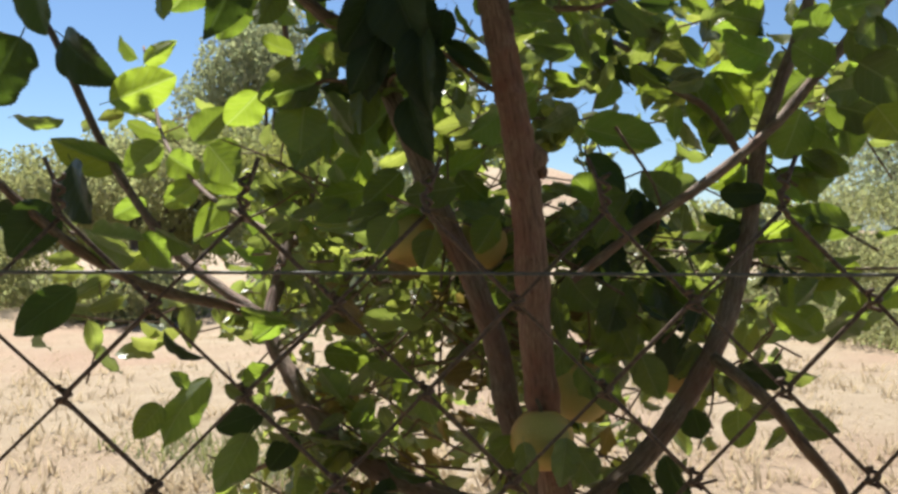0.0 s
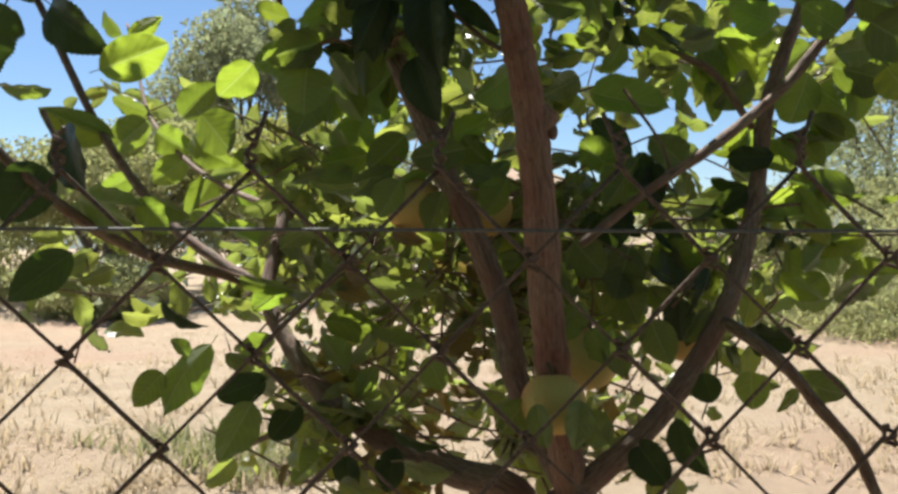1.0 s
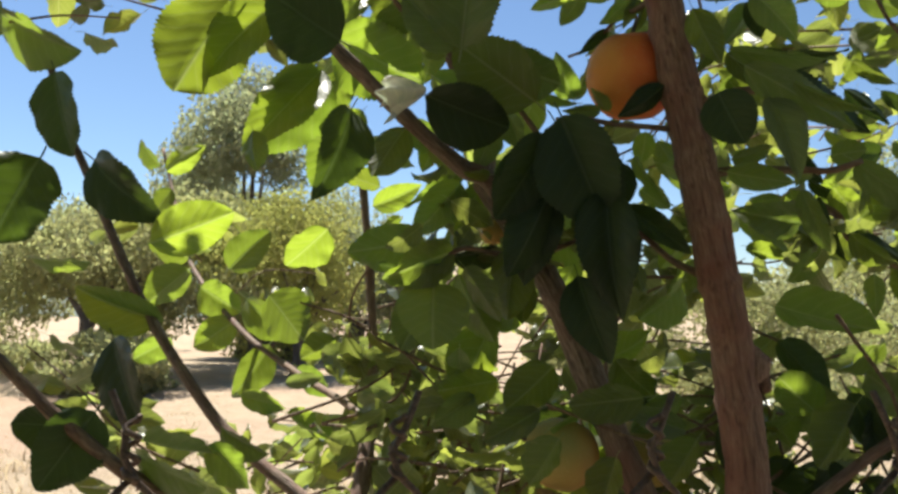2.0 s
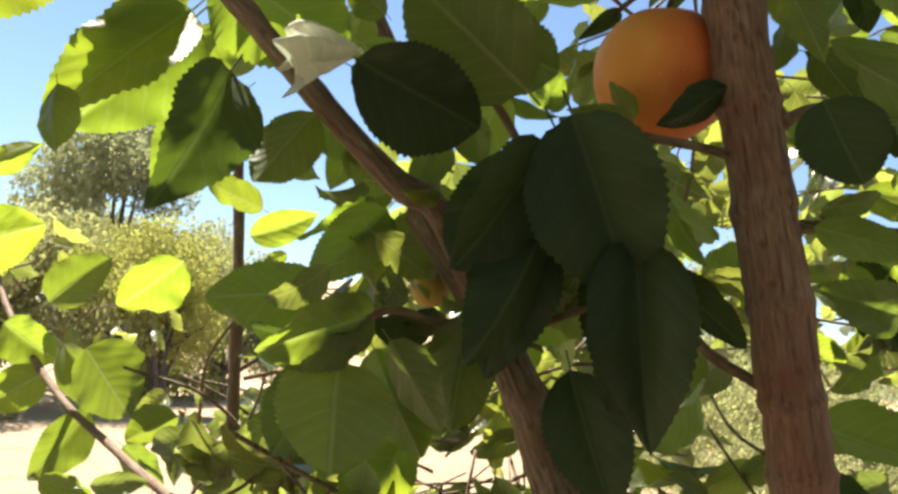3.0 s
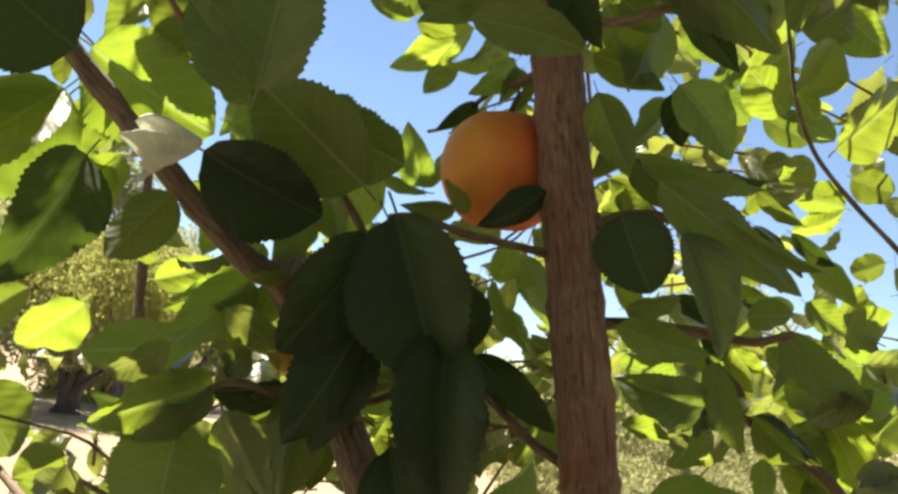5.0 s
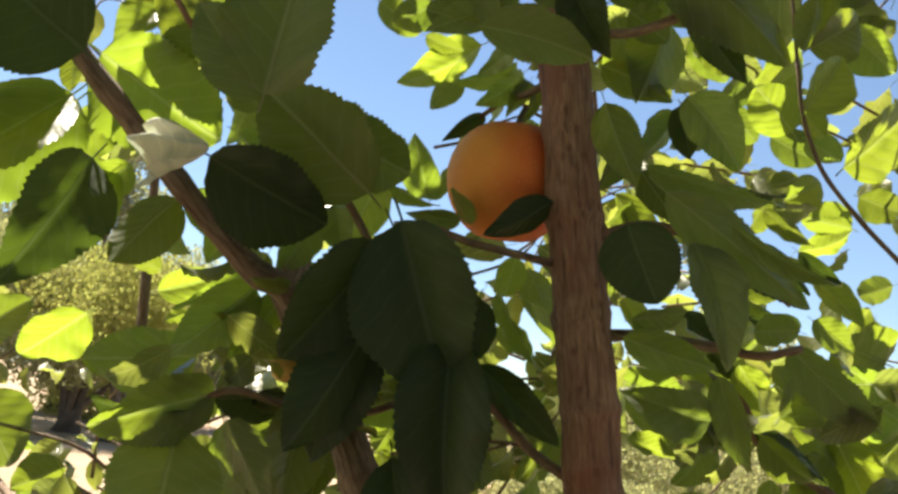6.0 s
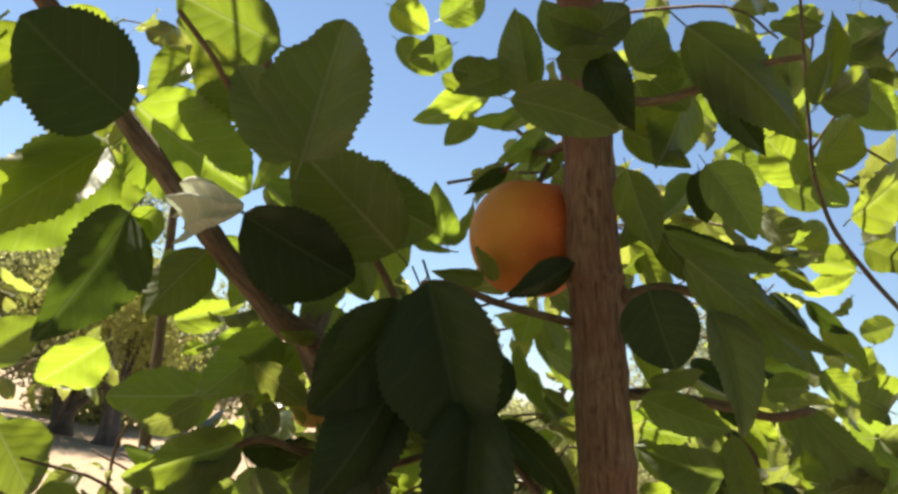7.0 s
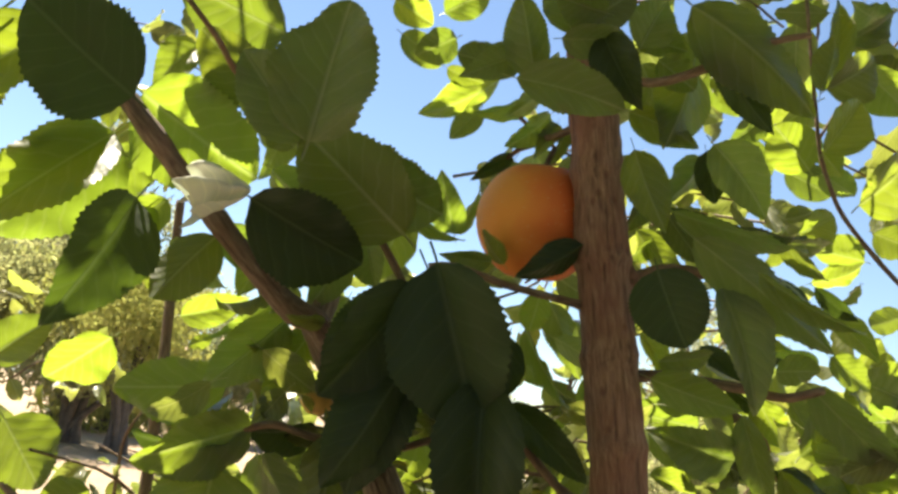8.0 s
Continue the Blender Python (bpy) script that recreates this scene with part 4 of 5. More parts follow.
# leaves on the other side of the main stem
leaf(twig_right_top, (0.008, 0.655, 1.733), (0.026, 0.655, 1.701), 0.020, 10, "thick", True)
leaf(twig_right_top, (0.046, 0.655, 1.756), (0.107, 0.650, 1.718), 0.034, -12, "thick")
leaf(twig_right_top, (0.064, 0.665, 1.743), (0.090, 0.660, 1.705), 0.016, 22, "thick", True)
leaf(twig_right_top, (0.069, 0.700, 1.751), (0.058, 0.690, 1.702), 0.029, 12)
leaf(twig_right_top, (0.034, 0.680, 1.744), (0.043, 0.680, 1.771), 0.023, -12, "thick")
leaf(twig_right_top, (0.043, 0.680, 1.740), (0.063, 0.680, 1.730), 0.017, 16, "thick")
leaf(twig_right, (0.039, 0.700, 1.721), (0.072, 0.690, 1.708), 0.018, -20)
leaf(twig_right, (0.036, 0.680, 1.695), (0.050, 0.675, 1.657), 0.020, 10, "thick")
leaf(twig_right, (0.078, 0.700, 1.706), (0.060, 0.700, 1.676), 0.017, -12)
leaf(twig_right, (0.075, 0.690, 1.705), (0.083, 0.690, 1.681), 0.015, 14, "thick", True)
leaf(twig_right, (0.071, 0.675, 1.703), (0.095, 0.665, 1.672), 0.022, -12)
leaf(twig_right, (0.057, 0.680, 1.670), (0.124, 0.680, 1.666), 0.018, 16, "thick")
leaf(twig_right, (0.063, 0.670, 1.657), (0.120, 0.655, 1.612), 0.024, -14)
leaf(twig_right, (0.083, 0.650, 1.642), (0.123, 0.637, 1.621), 0.011, 22)
leaf(twig_right, (0.063, 0.700, 1.674), (0.082, 0.700, 1.653), 0.018, 12, "thick")
leaf(twig_right, (0.061, 0.720, 1.693), (0.049, 0.720, 1.668), 0.014, -12)
leaf(twig_right, (0.046, 0.665, 1.639), (0.059, 0.662, 1.607), 0.032, 8, "thick", True)
leaf(twig_right, (0.075, 0.665, 1.636), (0.084, 0.650, 1.584), 0.022, -16)
leaf(twig_right_low, (0.061, 0.690, 1.604), (0.086, 0.690, 1.611), 0.017, 20, "thick")
leaf(twig_right_low, (0.058, 0.690, 1.596), (0.094, 0.675, 1.585), 0.017, -18)
leaf(twig_right_low, (0.111, 0.710, 1.567), (0.067, 0.710, 1.578), 0.023, 14, "open")
leaf(twig_right_low, (0.135, 0.720, 1.612), (0.159, 0.720, 1.617), 0.017, -10, "thick")
leaf(twig_right_low, (0.141, 0.700, 1.605), (0.188, 0.695, 1.573), 0.024, 12)
leaf(twig_right_low, (0.163, 0.740, 1.574), (0.185, 0.740, 1.602), 0.029, -8)
leaf(twig_right_low, (0.108, 0.700, 1.587), (0.127, 0.700, 1.547), 0.017, 20, "thick")
leaf(twig_right_low, (0.294, 0.900, 1.578), (0.316, 0.900, 1.548), 0.025, -14, "open")
leaf(twig_right_low, (0.317, 0.850, 1.579), (0.289, 0.850, 1.552), 0.029, -14, "open")
leaf(twig_right_low, (0.165, 0.760, 1.566), (0.197, 0.760, 1.543), 0.020, 14)
leaf(twig_right_low, (0.306, 0.900, 1.711), (0.289, 0.900, 1.695), 0.017, -14, "open")
leaf(twig_right_low, (0.254, 0.880, 1.682), (0.228, 0.880, 1.670), 0.018, -14, "open")
leaf(twig_right_low, (0.172, 0.800, 1.604), (0.191, 0.800, 1.580), 0.022, 12)
leaf(twig_right_low, (0.134, 0.800, 1.595), (0.110, 0.800, 1.595), 0.014, -14, "open")
leaf(twig_right_low, (0.131, 0.780, 1.597), (0.146, 0.780, 1.578), 0.016, 14)
leaf(twig_right_low, (0.093, 0.760, 1.556), (0.119, 0.760, 1.548), 0.016, 14)
leaf(twig_right_low, (0.157, 0.800, 1.563), (0.139, 0.800, 1.532), 0.020, -14)
leaf(twig_right_low, (0.217, 0.800, 1.637), (0.244, 0.800, 1.621), 0.019, -14, "open")
leaf(twig_right_low, (0.092, 0.800, 1.665), (0.089, 0.800, 1.631), 0.016, 12, "open")
leaf(twig_right_low, (0.108, 0.820, 1.693), (0.091, 0.820, 1.679), 0.015, -14, "open")
leaf(twig_right_low, (0.222, 0.900, 1.672), (0.258, 0.900, 1.669), 0.018, -14, "open")
leaf(twig_right_low, (0.240, 0.800, 1.613), (0.271, 0.800, 1.601), 0.020, 14)
# leaves higher up the main stem
leaf(twig_top, (-0.009, 0.700, 1.728), (-0.024, 0.700, 1.769), 0.022, 10, "thick")
leaf(twig_top, (-0.017, 0.740, 1.750), (-0.042, 0.740, 1.749), 0.018, -14)
leaf(stem_main, (-0.002, 0.668, 1.738), (-0.017, 0.668, 1.759), 0.017, 12, "thick")
leaf(stem_main, (0.000, 0.665, 1.740), (0.024, 0.665, 1.762), 0.020, -10, "thick")
leaf(stem_main, (-0.010, 0.655, 1.727), (0.018, 0.655, 1.733), 0.017, 20)
leaf(stem_main, (0.010, 0.660, 1.746), (-0.014, 0.660, 1.748), 0.019, -12, "thick")
leaf(twig_right_top, (0.035, 0.690, 1.756), (0.061, 0.690, 1.752), 0.018, 14)
leaf(twig_right_top, (0.065, 0.710, 1.772), (0.089, 0.710, 1.756), 0.017, -16)
leaf(twig_right_top, (0.050, 0.720, 1.757), (0.065, 0.720, 1.732), 0.019, 14)
leaf(twig_hang, (0.193, 0.950, 1.880), (0.226, 0.950, 1.847), 0.032, -14, "open")
leaf(twig_hang, (0.297, 0.960, 1.896), (0.255, 0.960, 1.852), 0.040, -14, "open")
leaf(twig_hang, (0.225, 0.950, 1.824), (0.258, 0.950, 1.804), 0.027, -14, "open")
leaf(twig_hang, (0.258, 0.860, 1.882), (0.296, 0.860, 1.915), 0.023, 12)
leaf(twig_hang, (0.240, 0.850, 1.843), (0.245, 0.850, 1.909), 0.020, -12)
leaf(twig_hang, (0.263, 0.950, 1.935), (0.291, 0.950, 1.973), 0.030, -14, "open")
leaf(twig_hang, (0.297, 0.860, 1.855), (0.268, 0.860, 1.867), 0.030, 12)
leaf(limb_back, (-0.060, 0.980, 1.870), (-0.023, 0.980, 1.851), 0.025, -14, "open")
leaf(limb_back, (-0.028, 0.980, 1.896), (0.007, 0.980, 1.924), 0.032, -14, "open")
leaf(limb_back, (-0.070, 0.980, 1.898), (-0.035, 0.980, 1.885), 0.030, -14, "open")
leaf(limb_back, (-0.125, 0.775, 1.680), (-0.082, 0.775, 1.660), 0.020, 14)
leaf(limb_back, (-0.081, 0.800, 1.648), (-0.092, 0.800, 1.614), 0.020, -14)
leaf(limb_back, (-0.070, 0.780, 1.653), (-0.060, 0.780, 1.629), 0.019, 12)
leaf(limb_back, (-0.147, 0.800, 1.649), (-0.116, 0.800, 1.632), 0.023, -14, "open")
leaf(limb_back, (-0.122, 0.820, 1.648), (-0.132, 0.820, 1.616), 0.020, 12, "open")
leaf(limb_front, (-0.172, 0.800, 1.638), (-0.138, 0.800, 1.619), 0.026, 14)
leaf(limb_back, (-0.103, 0.840, 1.631), (-0.115, 0.840, 1.608), 0.016, -14, "open")
leaf(limb_back, (-0.072, 0.830, 1.628), (-0.084, 0.830, 1.599), 0.021, 14, "open")
leaf(limb_back, (-0.178, 0.950, 1.625), (-0.216, 0.950, 1.639), 0.025, -20, "open")

# leaves of the front of the crown
leaf(twig_arch, (-0.520, 1.000, 1.660), (-0.556, 0.980, 1.573), 0.086, 10, "", True)
leaf(twig_arch, (-0.510, 1.000, 1.747), (-0.489, 1.000, 1.660), 0.064, 10, "", True)
leaf(twig_arch, (-0.462, 0.990, 1.656), (-0.380, 0.970, 1.589), 0.060, -12, "thick", True)
leaf(twig_arch, (-0.388, 0.945, 1.571), (-0.313, 0.955, 1.599), 0.050, -12, "open")
leaf(twig_arch, (-0.585, 1.030, 1.819), (-0.494, 1.020, 1.777), 0.063, 25)
leaf(twig_arch, (-0.564, 1.000, 1.785), (-0.610, 1.000, 1.844), 0.062, -10)
leaf(twig_arch, (-0.381, 0.970, 1.500), (-0.456, 0.950, 1.536), 0.039, 18)
leaf(twig_arch, (-0.511, 0.970, 1.559), (-0.452, 0.970, 1.555), 0.036, 35)
leaf(twig_front_left, (-0.359, 0.800, 1.488), (-0.331, 0.780, 1.428), 0.053, 6, "thick", True)
leaf(twig_front_left, (-0.337, 0.720, 1.444), (-0.364, 0.700, 1.399), 0.043, -8, "", True)
leaf(twig_front_left, (-0.344, 0.720, 1.435), (-0.390, 0.720, 1.434), 0.033, 10, "", True)
leaf(twig_front_left, (-0.301, 0.690, 1.373), (-0.351, 0.680, 1.338), 0.033, 10, "", True)
leaf(twig_front_left, (-0.321, 0.760, 1.420), (-0.268, 0.760, 1.411), 0.037, 25, "thick")
leaf(twig_front_left, (-0.314, 0.730, 1.417), (-0.264, 0.720, 1.396), 0.041, 12, "thick")
leaf(twig_front_left, (-0.275, 0.760, 1.418), (-0.245, 0.760, 1.390), 0.030, -14, "open")
leaf(twig_front_left, (-0.278, 0.800, 1.425), (-0.242, 0.800, 1.406), 0.027, 14)
leaf(twig_pale, (-0.543, 1.400, 1.723), (-0.574, 1.400, 1.761), 0.037, -14, "open")
leaf(twig_pale, (-0.541, 1.420, 1.718), (-0.487, 1.420, 1.761), 0.037, -14, "open")
leaf(twig_pale, (-0.525, 1.400, 1.689), (-0.549, 1.400, 1.655), 0.032, 10, "open")
leaf(twig_pale, (-0.465, 1.300, 1.581), (-0.519, 1.300, 1.604), 0.037, -14, "open")
leaf(twig_pale, (-0.458, 1.280, 1.565), (-0.516, 1.280, 1.520), 0.049, -14, "open")
leaf(twig_pale, (-0.424, 1.220, 1.541), (-0.373, 1.220, 1.509), 0.044, -14, "open")
leaf(twig_pale, (-0.349, 1.150, 1.525), (-0.282, 1.150, 1.473), 0.043, -14, "open")
leaf(twig_pale, (-0.375, 1.200, 1.499), (-0.422, 1.200, 1.464), 0.041, 12, "open")
leaf(twig_pale, (-0.321, 1.150, 1.473), (-0.366, 1.150, 1.414), 0.041, -14, "open")
leaf(twig_pale, (-0.279, 1.100, 1.450), (-0.241, 1.100, 1.420), 0.030, -14, "open")
leaf(twig_pale, (-0.451, 1.200, 1.477), (-0.495, 1.200, 1.450), 0.033, -14, "open")
leaf(twig_pale, (-0.345, 1.120, 1.417), (-0.294, 1.120, 1.405), 0.030, -14, "open")
leaf(twig_pale, (-0.286, 1.080, 1.403), (-0.231, 1.080, 1.380), 0.031, 14, "open")
leaf(twig_pale, (-0.397, 1.250, 1.564), (-0.347, 1.250, 1.615), 0.047, -14, "open")
leaf(twig_right_low, (0.308, 0.920, 1.579), (0.330, 0.920, 1.546), 0.028, -14, "open")
leaf(twig_upright, (-0.195, 1.050, 1.620), (-0.142, 1.050, 1.641), 0.028, -14, "open")
leaf(twig_right_low, (0.378, 0.920, 1.586), (0.342, 0.920, 1.552), 0.039, 12, "open")
leaf(limb_front, (-0.261, 0.740, 1.722), (-0.297, 0.720, 1.655), 0.064, -14, "open")
leaf(limb_front, (-0.235, 0.750, 1.722), (-0.286, 0.740, 1.666), 0.039, 14, "open")
leaf(limb_front, (-0.202, 0.760, 1.680), (-0.250, 0.740, 1.612), 0.040, 12, "open")
leaf(limb_front, (-0.188, 0.800, 1.659), (-0.215, 0.790, 1.601), 0.038, -14, "open")
leaf(limb_front, (-0.154, 0.790, 1.698), (-0.187, 0.780, 1.712), 0.027, -12, "open")
leaf(twig_right_low, (0.151, 0.800, 1.575), (0.175, 0.800, 1.556), 0.015, -14, "thick", True)
leaf(twig_right, (0.230, 0.840, 1.688), (0.262, 0.840, 1.669), 0.013, 10, "thick", True)
leaf(limb_back, (-0.133, 0.860, 1.568), (-0.196, 0.860, 1.559), 0.043, 10, "thick")
leaf(stem_left, (-0.126, 0.820, 1.528), (-0.146, 0.820, 1.479), 0.040, 8, "thick")
leaf(stem_left, (-0.080, 0.820, 1.500), (-0.108, 0.820, 1.446), 0.039, -10, "thick")
leaf(limb_low_left, (-0.230, 0.690, 1.277), (-0.253, 0.685, 1.252), 0.024, 10)
leaf(limb_low_left, (-0.197, 0.710, 1.297), (-0.236, 0.700, 1.241), 0.029, 38)
leaf(limb_low_left, (-0.159, 0.740, 1.264), (-0.199, 0.730, 1.251), 0.029, 10, "thick", True)
leaf(limb_low_left, (-0.169, 0.730, 1.246), (-0.196, 0.720, 1.198), 0.036, -10, "thick")
leaf(limb_low_left, (-0.132, 0.750, 1.240), (-0.159, 0.750, 1.210), 0.026, 12, "thick", True)
leaf(limb_low_left, (-0.255, 0.760, 1.332), (-0.215, 0.760, 1.305), 0.025, 14, "thick", True)
leaf(limb_low_left, (-0.052, 0.740, 1.222), (-0.005, 0.730, 1.207), 0.020, 12, "thick", True)
leaf(limb_low_left, (-0.096, 0.760, 1.200), (-0.089, 0.760, 1.157), 0.024, -10, "thick", True)
leaf(limb_low_left, (-0.051, 0.760, 1.200), (-0.056, 0.760, 1.159), 0.026, 10, "thick", True)
leaf(limb_low_left, (-0.110, 0.770, 1.198), (-0.142, 0.760, 1.169), 0.028, -14)
leaf(limb_low_left, (-0.118, 0.800, 1.307), (-0.063, 0.800, 1.301), 0.035, -14, "open")
leaf(limb_low_left, (-0.039, 0.780, 1.290), (-0.044, 0.780, 1.257), 0.016, 14)
leaf(limb_low_left, (-0.165, 0.800, 1.291), (-0.197, 0.800, 1.276), 0.025, -14, "open")
leaf(limb_low_left, (-0.071, 0.790, 1.266), (-0.090, 0.790, 1.235), 0.020, 14)
leaf(limb_low_left, (-0.212, 0.700, 1.289), (-0.226, 0.700, 1.303), 0.013, 14)
leaf(limb_low_left, (-0.158, 0.820, 1.338), (-0.191, 0.820, 1.317), 0.029, -14, "open")
leaf(limb_low_left, (-0.128, 0.840, 1.342), (-0.101, 0.840, 1.320), 0.028, 14)
leaf(twig_low_right, (0.248, 0.740, 1.301), (0.288, 0.730, 1.296), 0.032, 8, "", True)
leaf(twig_low_right, (0.232, 0.680, 1.277), (0.229, 0.670, 1.249), 0.026, 8)
leaf(twig_low_right, (0.273, 0.700, 1.270), (0.318, 0.700, 1.253), 0.025, -8)
leaf(twig_low_right, (0.273, 0.690, 1.261), (0.255, 0.690, 1.244), 0.013, 14)
leaf(twig_low_right, (0.179, 0.700, 1.237), (0.203, 0.690, 1.190), 0.028, 14, "thick", True)
leaf(twig_low_right, (0.207, 0.720, 1.270), (0.215, 0.720, 1.245), 0.025, 10, "thick", True)
leaf(twig_low_right, (0.149, 0.710, 1.216), (0.172, 0.700, 1.183), 0.030, -12, "", True)
leaf(limb_right, (0.163, 0.800, 1.373), (0.145, 0.790, 1.326), 0.038, 10, "thick")
leaf(limb_right, (0.218, 0.800, 1.368), (0.234, 0.790, 1.323), 0.033, -10, "thick")
leaf(limb_right, (0.181, 0.810, 1.336), (0.214, 0.810, 1.314), 0.031, 12, "thick")
leaf(limb_right, (0.357, 0.800, 1.336), (0.409, 0.800, 1.351), 0.042, -10)
leaf(limb_right, (0.350, 0.820, 1.345), (0.326, 0.820, 1.324), 0.030, 14)
leaf(limb_cross, (0.134, 0.900, 1.593), (0.185, 0.900, 1.587), 0.033, -12, "open")
leaf(limb_cross, (0.127, 0.800, 1.516), (0.197, 0.790, 1.497), 0.044, 8, "thick")
leaf(limb_cross, (0.220, 0.840, 1.542), (0.218, 0.840, 1.508), 0.017, 12)
leaf(limb_cross, (0.249, 0.840, 1.533), (0.255, 0.840, 1.493), 0.019, -12, "open")
leaf(limb_cross, (0.334, 0.800, 1.519), (0.369, 0.800, 1.492), 0.037, -14, "open")
leaf(limb_cross, (0.328, 0.780, 1.490), (0.360, 0.780, 1.470), 0.026, 14)
leaf(limb_cross, (0.301, 0.800, 1.473), (0.338, 0.800, 1.471), 0.019, -14, "open")
leaf(limb_cross, (0.267, 0.900, 1.579), (0.310, 0.900, 1.588), 0.033, -14, "open")
leaf(limb_cross, (0.262, 0.840, 1.572), (0.293, 0.840, 1.527), 0.036, 10, "thick")
leaf(limb_cross, (0.138, 0.800, 1.463), (0.174, 0.800, 1.426), 0.036, 10, "thick")
leaf(limb_cross, (0.227, 0.840, 1.489), (0.188, 0.840, 1.467), 0.033, -10, "thick")
leaf(limb_cross, (0.291, 0.820, 1.470), (0.323, 0.820, 1.443), 0.032, 12)
leaf(limb_cross, (0.270, 0.820, 1.427), (0.296, 0.820, 1.394), 0.032, -12, "thick")
leaf(limb_cross, (0.379, 0.800, 1.566), (0.409, 0.800, 1.529), 0.049, -12, "open")
leaf(limb_cross, (0.399, 0.780, 1.581), (0.359, 0.780, 1.556), 0.042, 12)
leaf(limb_right, (0.339, 0.780, 1.327), (0.375, 0.770, 1.349), 0.047, 17)
leaf(limb_right, (0.300, 0.800, 1.347), (0.338, 0.790, 1.326), 0.025, -5)
leaf(limb_right, (0.342, 0.800, 1.373), (0.317, 0.790, 1.352), 0.023, -2)
leaf(limb_right, (0.285, 0.800, 1.399), (0.343, 0.790, 1.410), 0.020, 1, "thick")
leaf(limb_right, (0.298, 0.800, 1.473), (0.358, 0.800, 1.468), 0.040, 30, "open")
leaf(limb_right, (0.319, 0.780, 1.487), (0.348, 0.770, 1.465), 0.025, 6)
leaf(limb_cross, (0.336, 0.770, 1.531), (0.395, 0.760, 1.514), 0.040, 4)
leaf(limb_cross, (0.359, 0.790, 1.529), (0.365, 0.780, 1.484), 0.035, 3, "open")
leaf(limb_cross, (0.323, 0.790, 1.530), (0.304, 0.780, 1.482), 0.040, 5)
leaf(limb_cross, (0.390, 0.780, 1.563), (0.400, 0.770, 1.541), 0.049, 19)
leaf(limb_cross, (0.356, 0.820, 1.604), (0.331, 0.810, 1.624), 0.042, 0)
leaf(limb_cross, (0.260, 0.840, 1.516), (0.235, 0.830, 1.559), 0.035, -3, "thick")
leaf(limb_cross, (0.285, 0.850, 1.568), (0.238, 0.840, 1.539), 0.040, 10, "thick")
leaf(limb_cross, (0.161, 0.750, 1.450), (0.130, 0.740, 1.410), 0.036, -12, "thick")
leaf(limb_cross, (0.144, 0.770, 1.441), (0.112, 0.760, 1.466), 0.031, -9, "thick")
leaf(limb_cross, (0.205, 0.770, 1.446), (0.173, 0.760, 1.471), 0.031, 21, "thick")
leaf(stem_left, (-0.011, 0.800, 1.583), (-0.043, 0.790, 1.544), 0.044, 1, "thick")
leaf(stem_left, (-0.078, 0.820, 1.611), (-0.044, 0.810, 1.564), 0.051, 2, "thick")
leaf(stem_left, (-0.049, 0.800, 1.541), (-0.091, 0.790, 1.497), 0.047, -21, "thick")
leaf(stem_left, (-0.241, 0.720, 1.627), (-0.233, 0.710, 1.598), 0.016, -4)
leaf(stem_main, (0.064, 0.800, 1.582), (0.095, 0.790, 1.601), 0.033, 4, "thick")
leaf(stem_main, (0.053, 0.780, 1.531), (0.021, 0.770, 1.504), 0.045, -21, "thick")
leaf(stem_main, (0.109, 0.780, 1.380), (0.133, 0.770, 1.349), 0.042, 5, "thick")
leaf(stem_main, (0.148, 0.800, 1.347), (0.172, 0.790, 1.305), 0.049, 6, "thick")
leaf(stem_main, (0.185, 0.800, 1.373), (0.235, 0.790, 1.337), 0.046, -19, "thick")
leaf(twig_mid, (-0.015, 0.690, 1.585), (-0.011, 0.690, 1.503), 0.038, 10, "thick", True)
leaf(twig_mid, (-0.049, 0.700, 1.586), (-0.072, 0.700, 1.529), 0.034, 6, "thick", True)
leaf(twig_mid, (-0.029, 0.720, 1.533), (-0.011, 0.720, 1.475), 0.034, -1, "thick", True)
leaf(twig_mid_low, (-0.068, 0.740, 1.553), (-0.075, 0.740, 1.504), 0.031, 8, "thick")
leaf(stem_left, (-0.106, 0.780, 1.536), (-0.081, 0.780, 1.487), 0.033, -6)
leaf(stem_left, (-0.093, 0.800, 1.449), (-0.122, 0.800, 1.428), 0.026, 9)
leaf(stem_left, (-0.040, 0.760, 1.473), (-0.071, 0.760, 1.442), 0.031, 10, "thick")
leaf(stem_left, (-0.041, 0.720, 1.430), (-0.061, 0.720, 1.401), 0.029, -21)
leaf(stem_left, (-0.007, 0.710, 1.420), (-0.019, 0.710, 1.387), 0.025, -19)
leaf(stem_left, (-0.076, 0.800, 1.460), (-0.120, 0.800, 1.450), 0.027, 8)
leaf(stem_left, (0.010, 0.800, 1.476), (0.037, 0.800, 1.449), 0.034, 20, "thick")
leaf(stem_main, (0.046, 0.720, 1.430), (0.026, 0.720, 1.401), 0.027, -11, "thick")
leaf(stem_main, (0.108, 0.720, 1.329), (0.088, 0.720, 1.295), 0.024, -2, "thick")
leaf(stem_main, (0.129, 0.700, 1.308), (0.140, 0.700, 1.270), 0.024, 4)
leaf(stem_main, (0.058, 0.680, 1.256), (0.040, 0.680, 1.229), 0.028, -8)
leaf(stem_main, (0.103, 0.680, 1.247), (0.121, 0.680, 1.220), 0.029, -6)
leaf(limb_right, (0.168, 0.740, 1.312), (0.183, 0.740, 1.273), 0.031, -8)
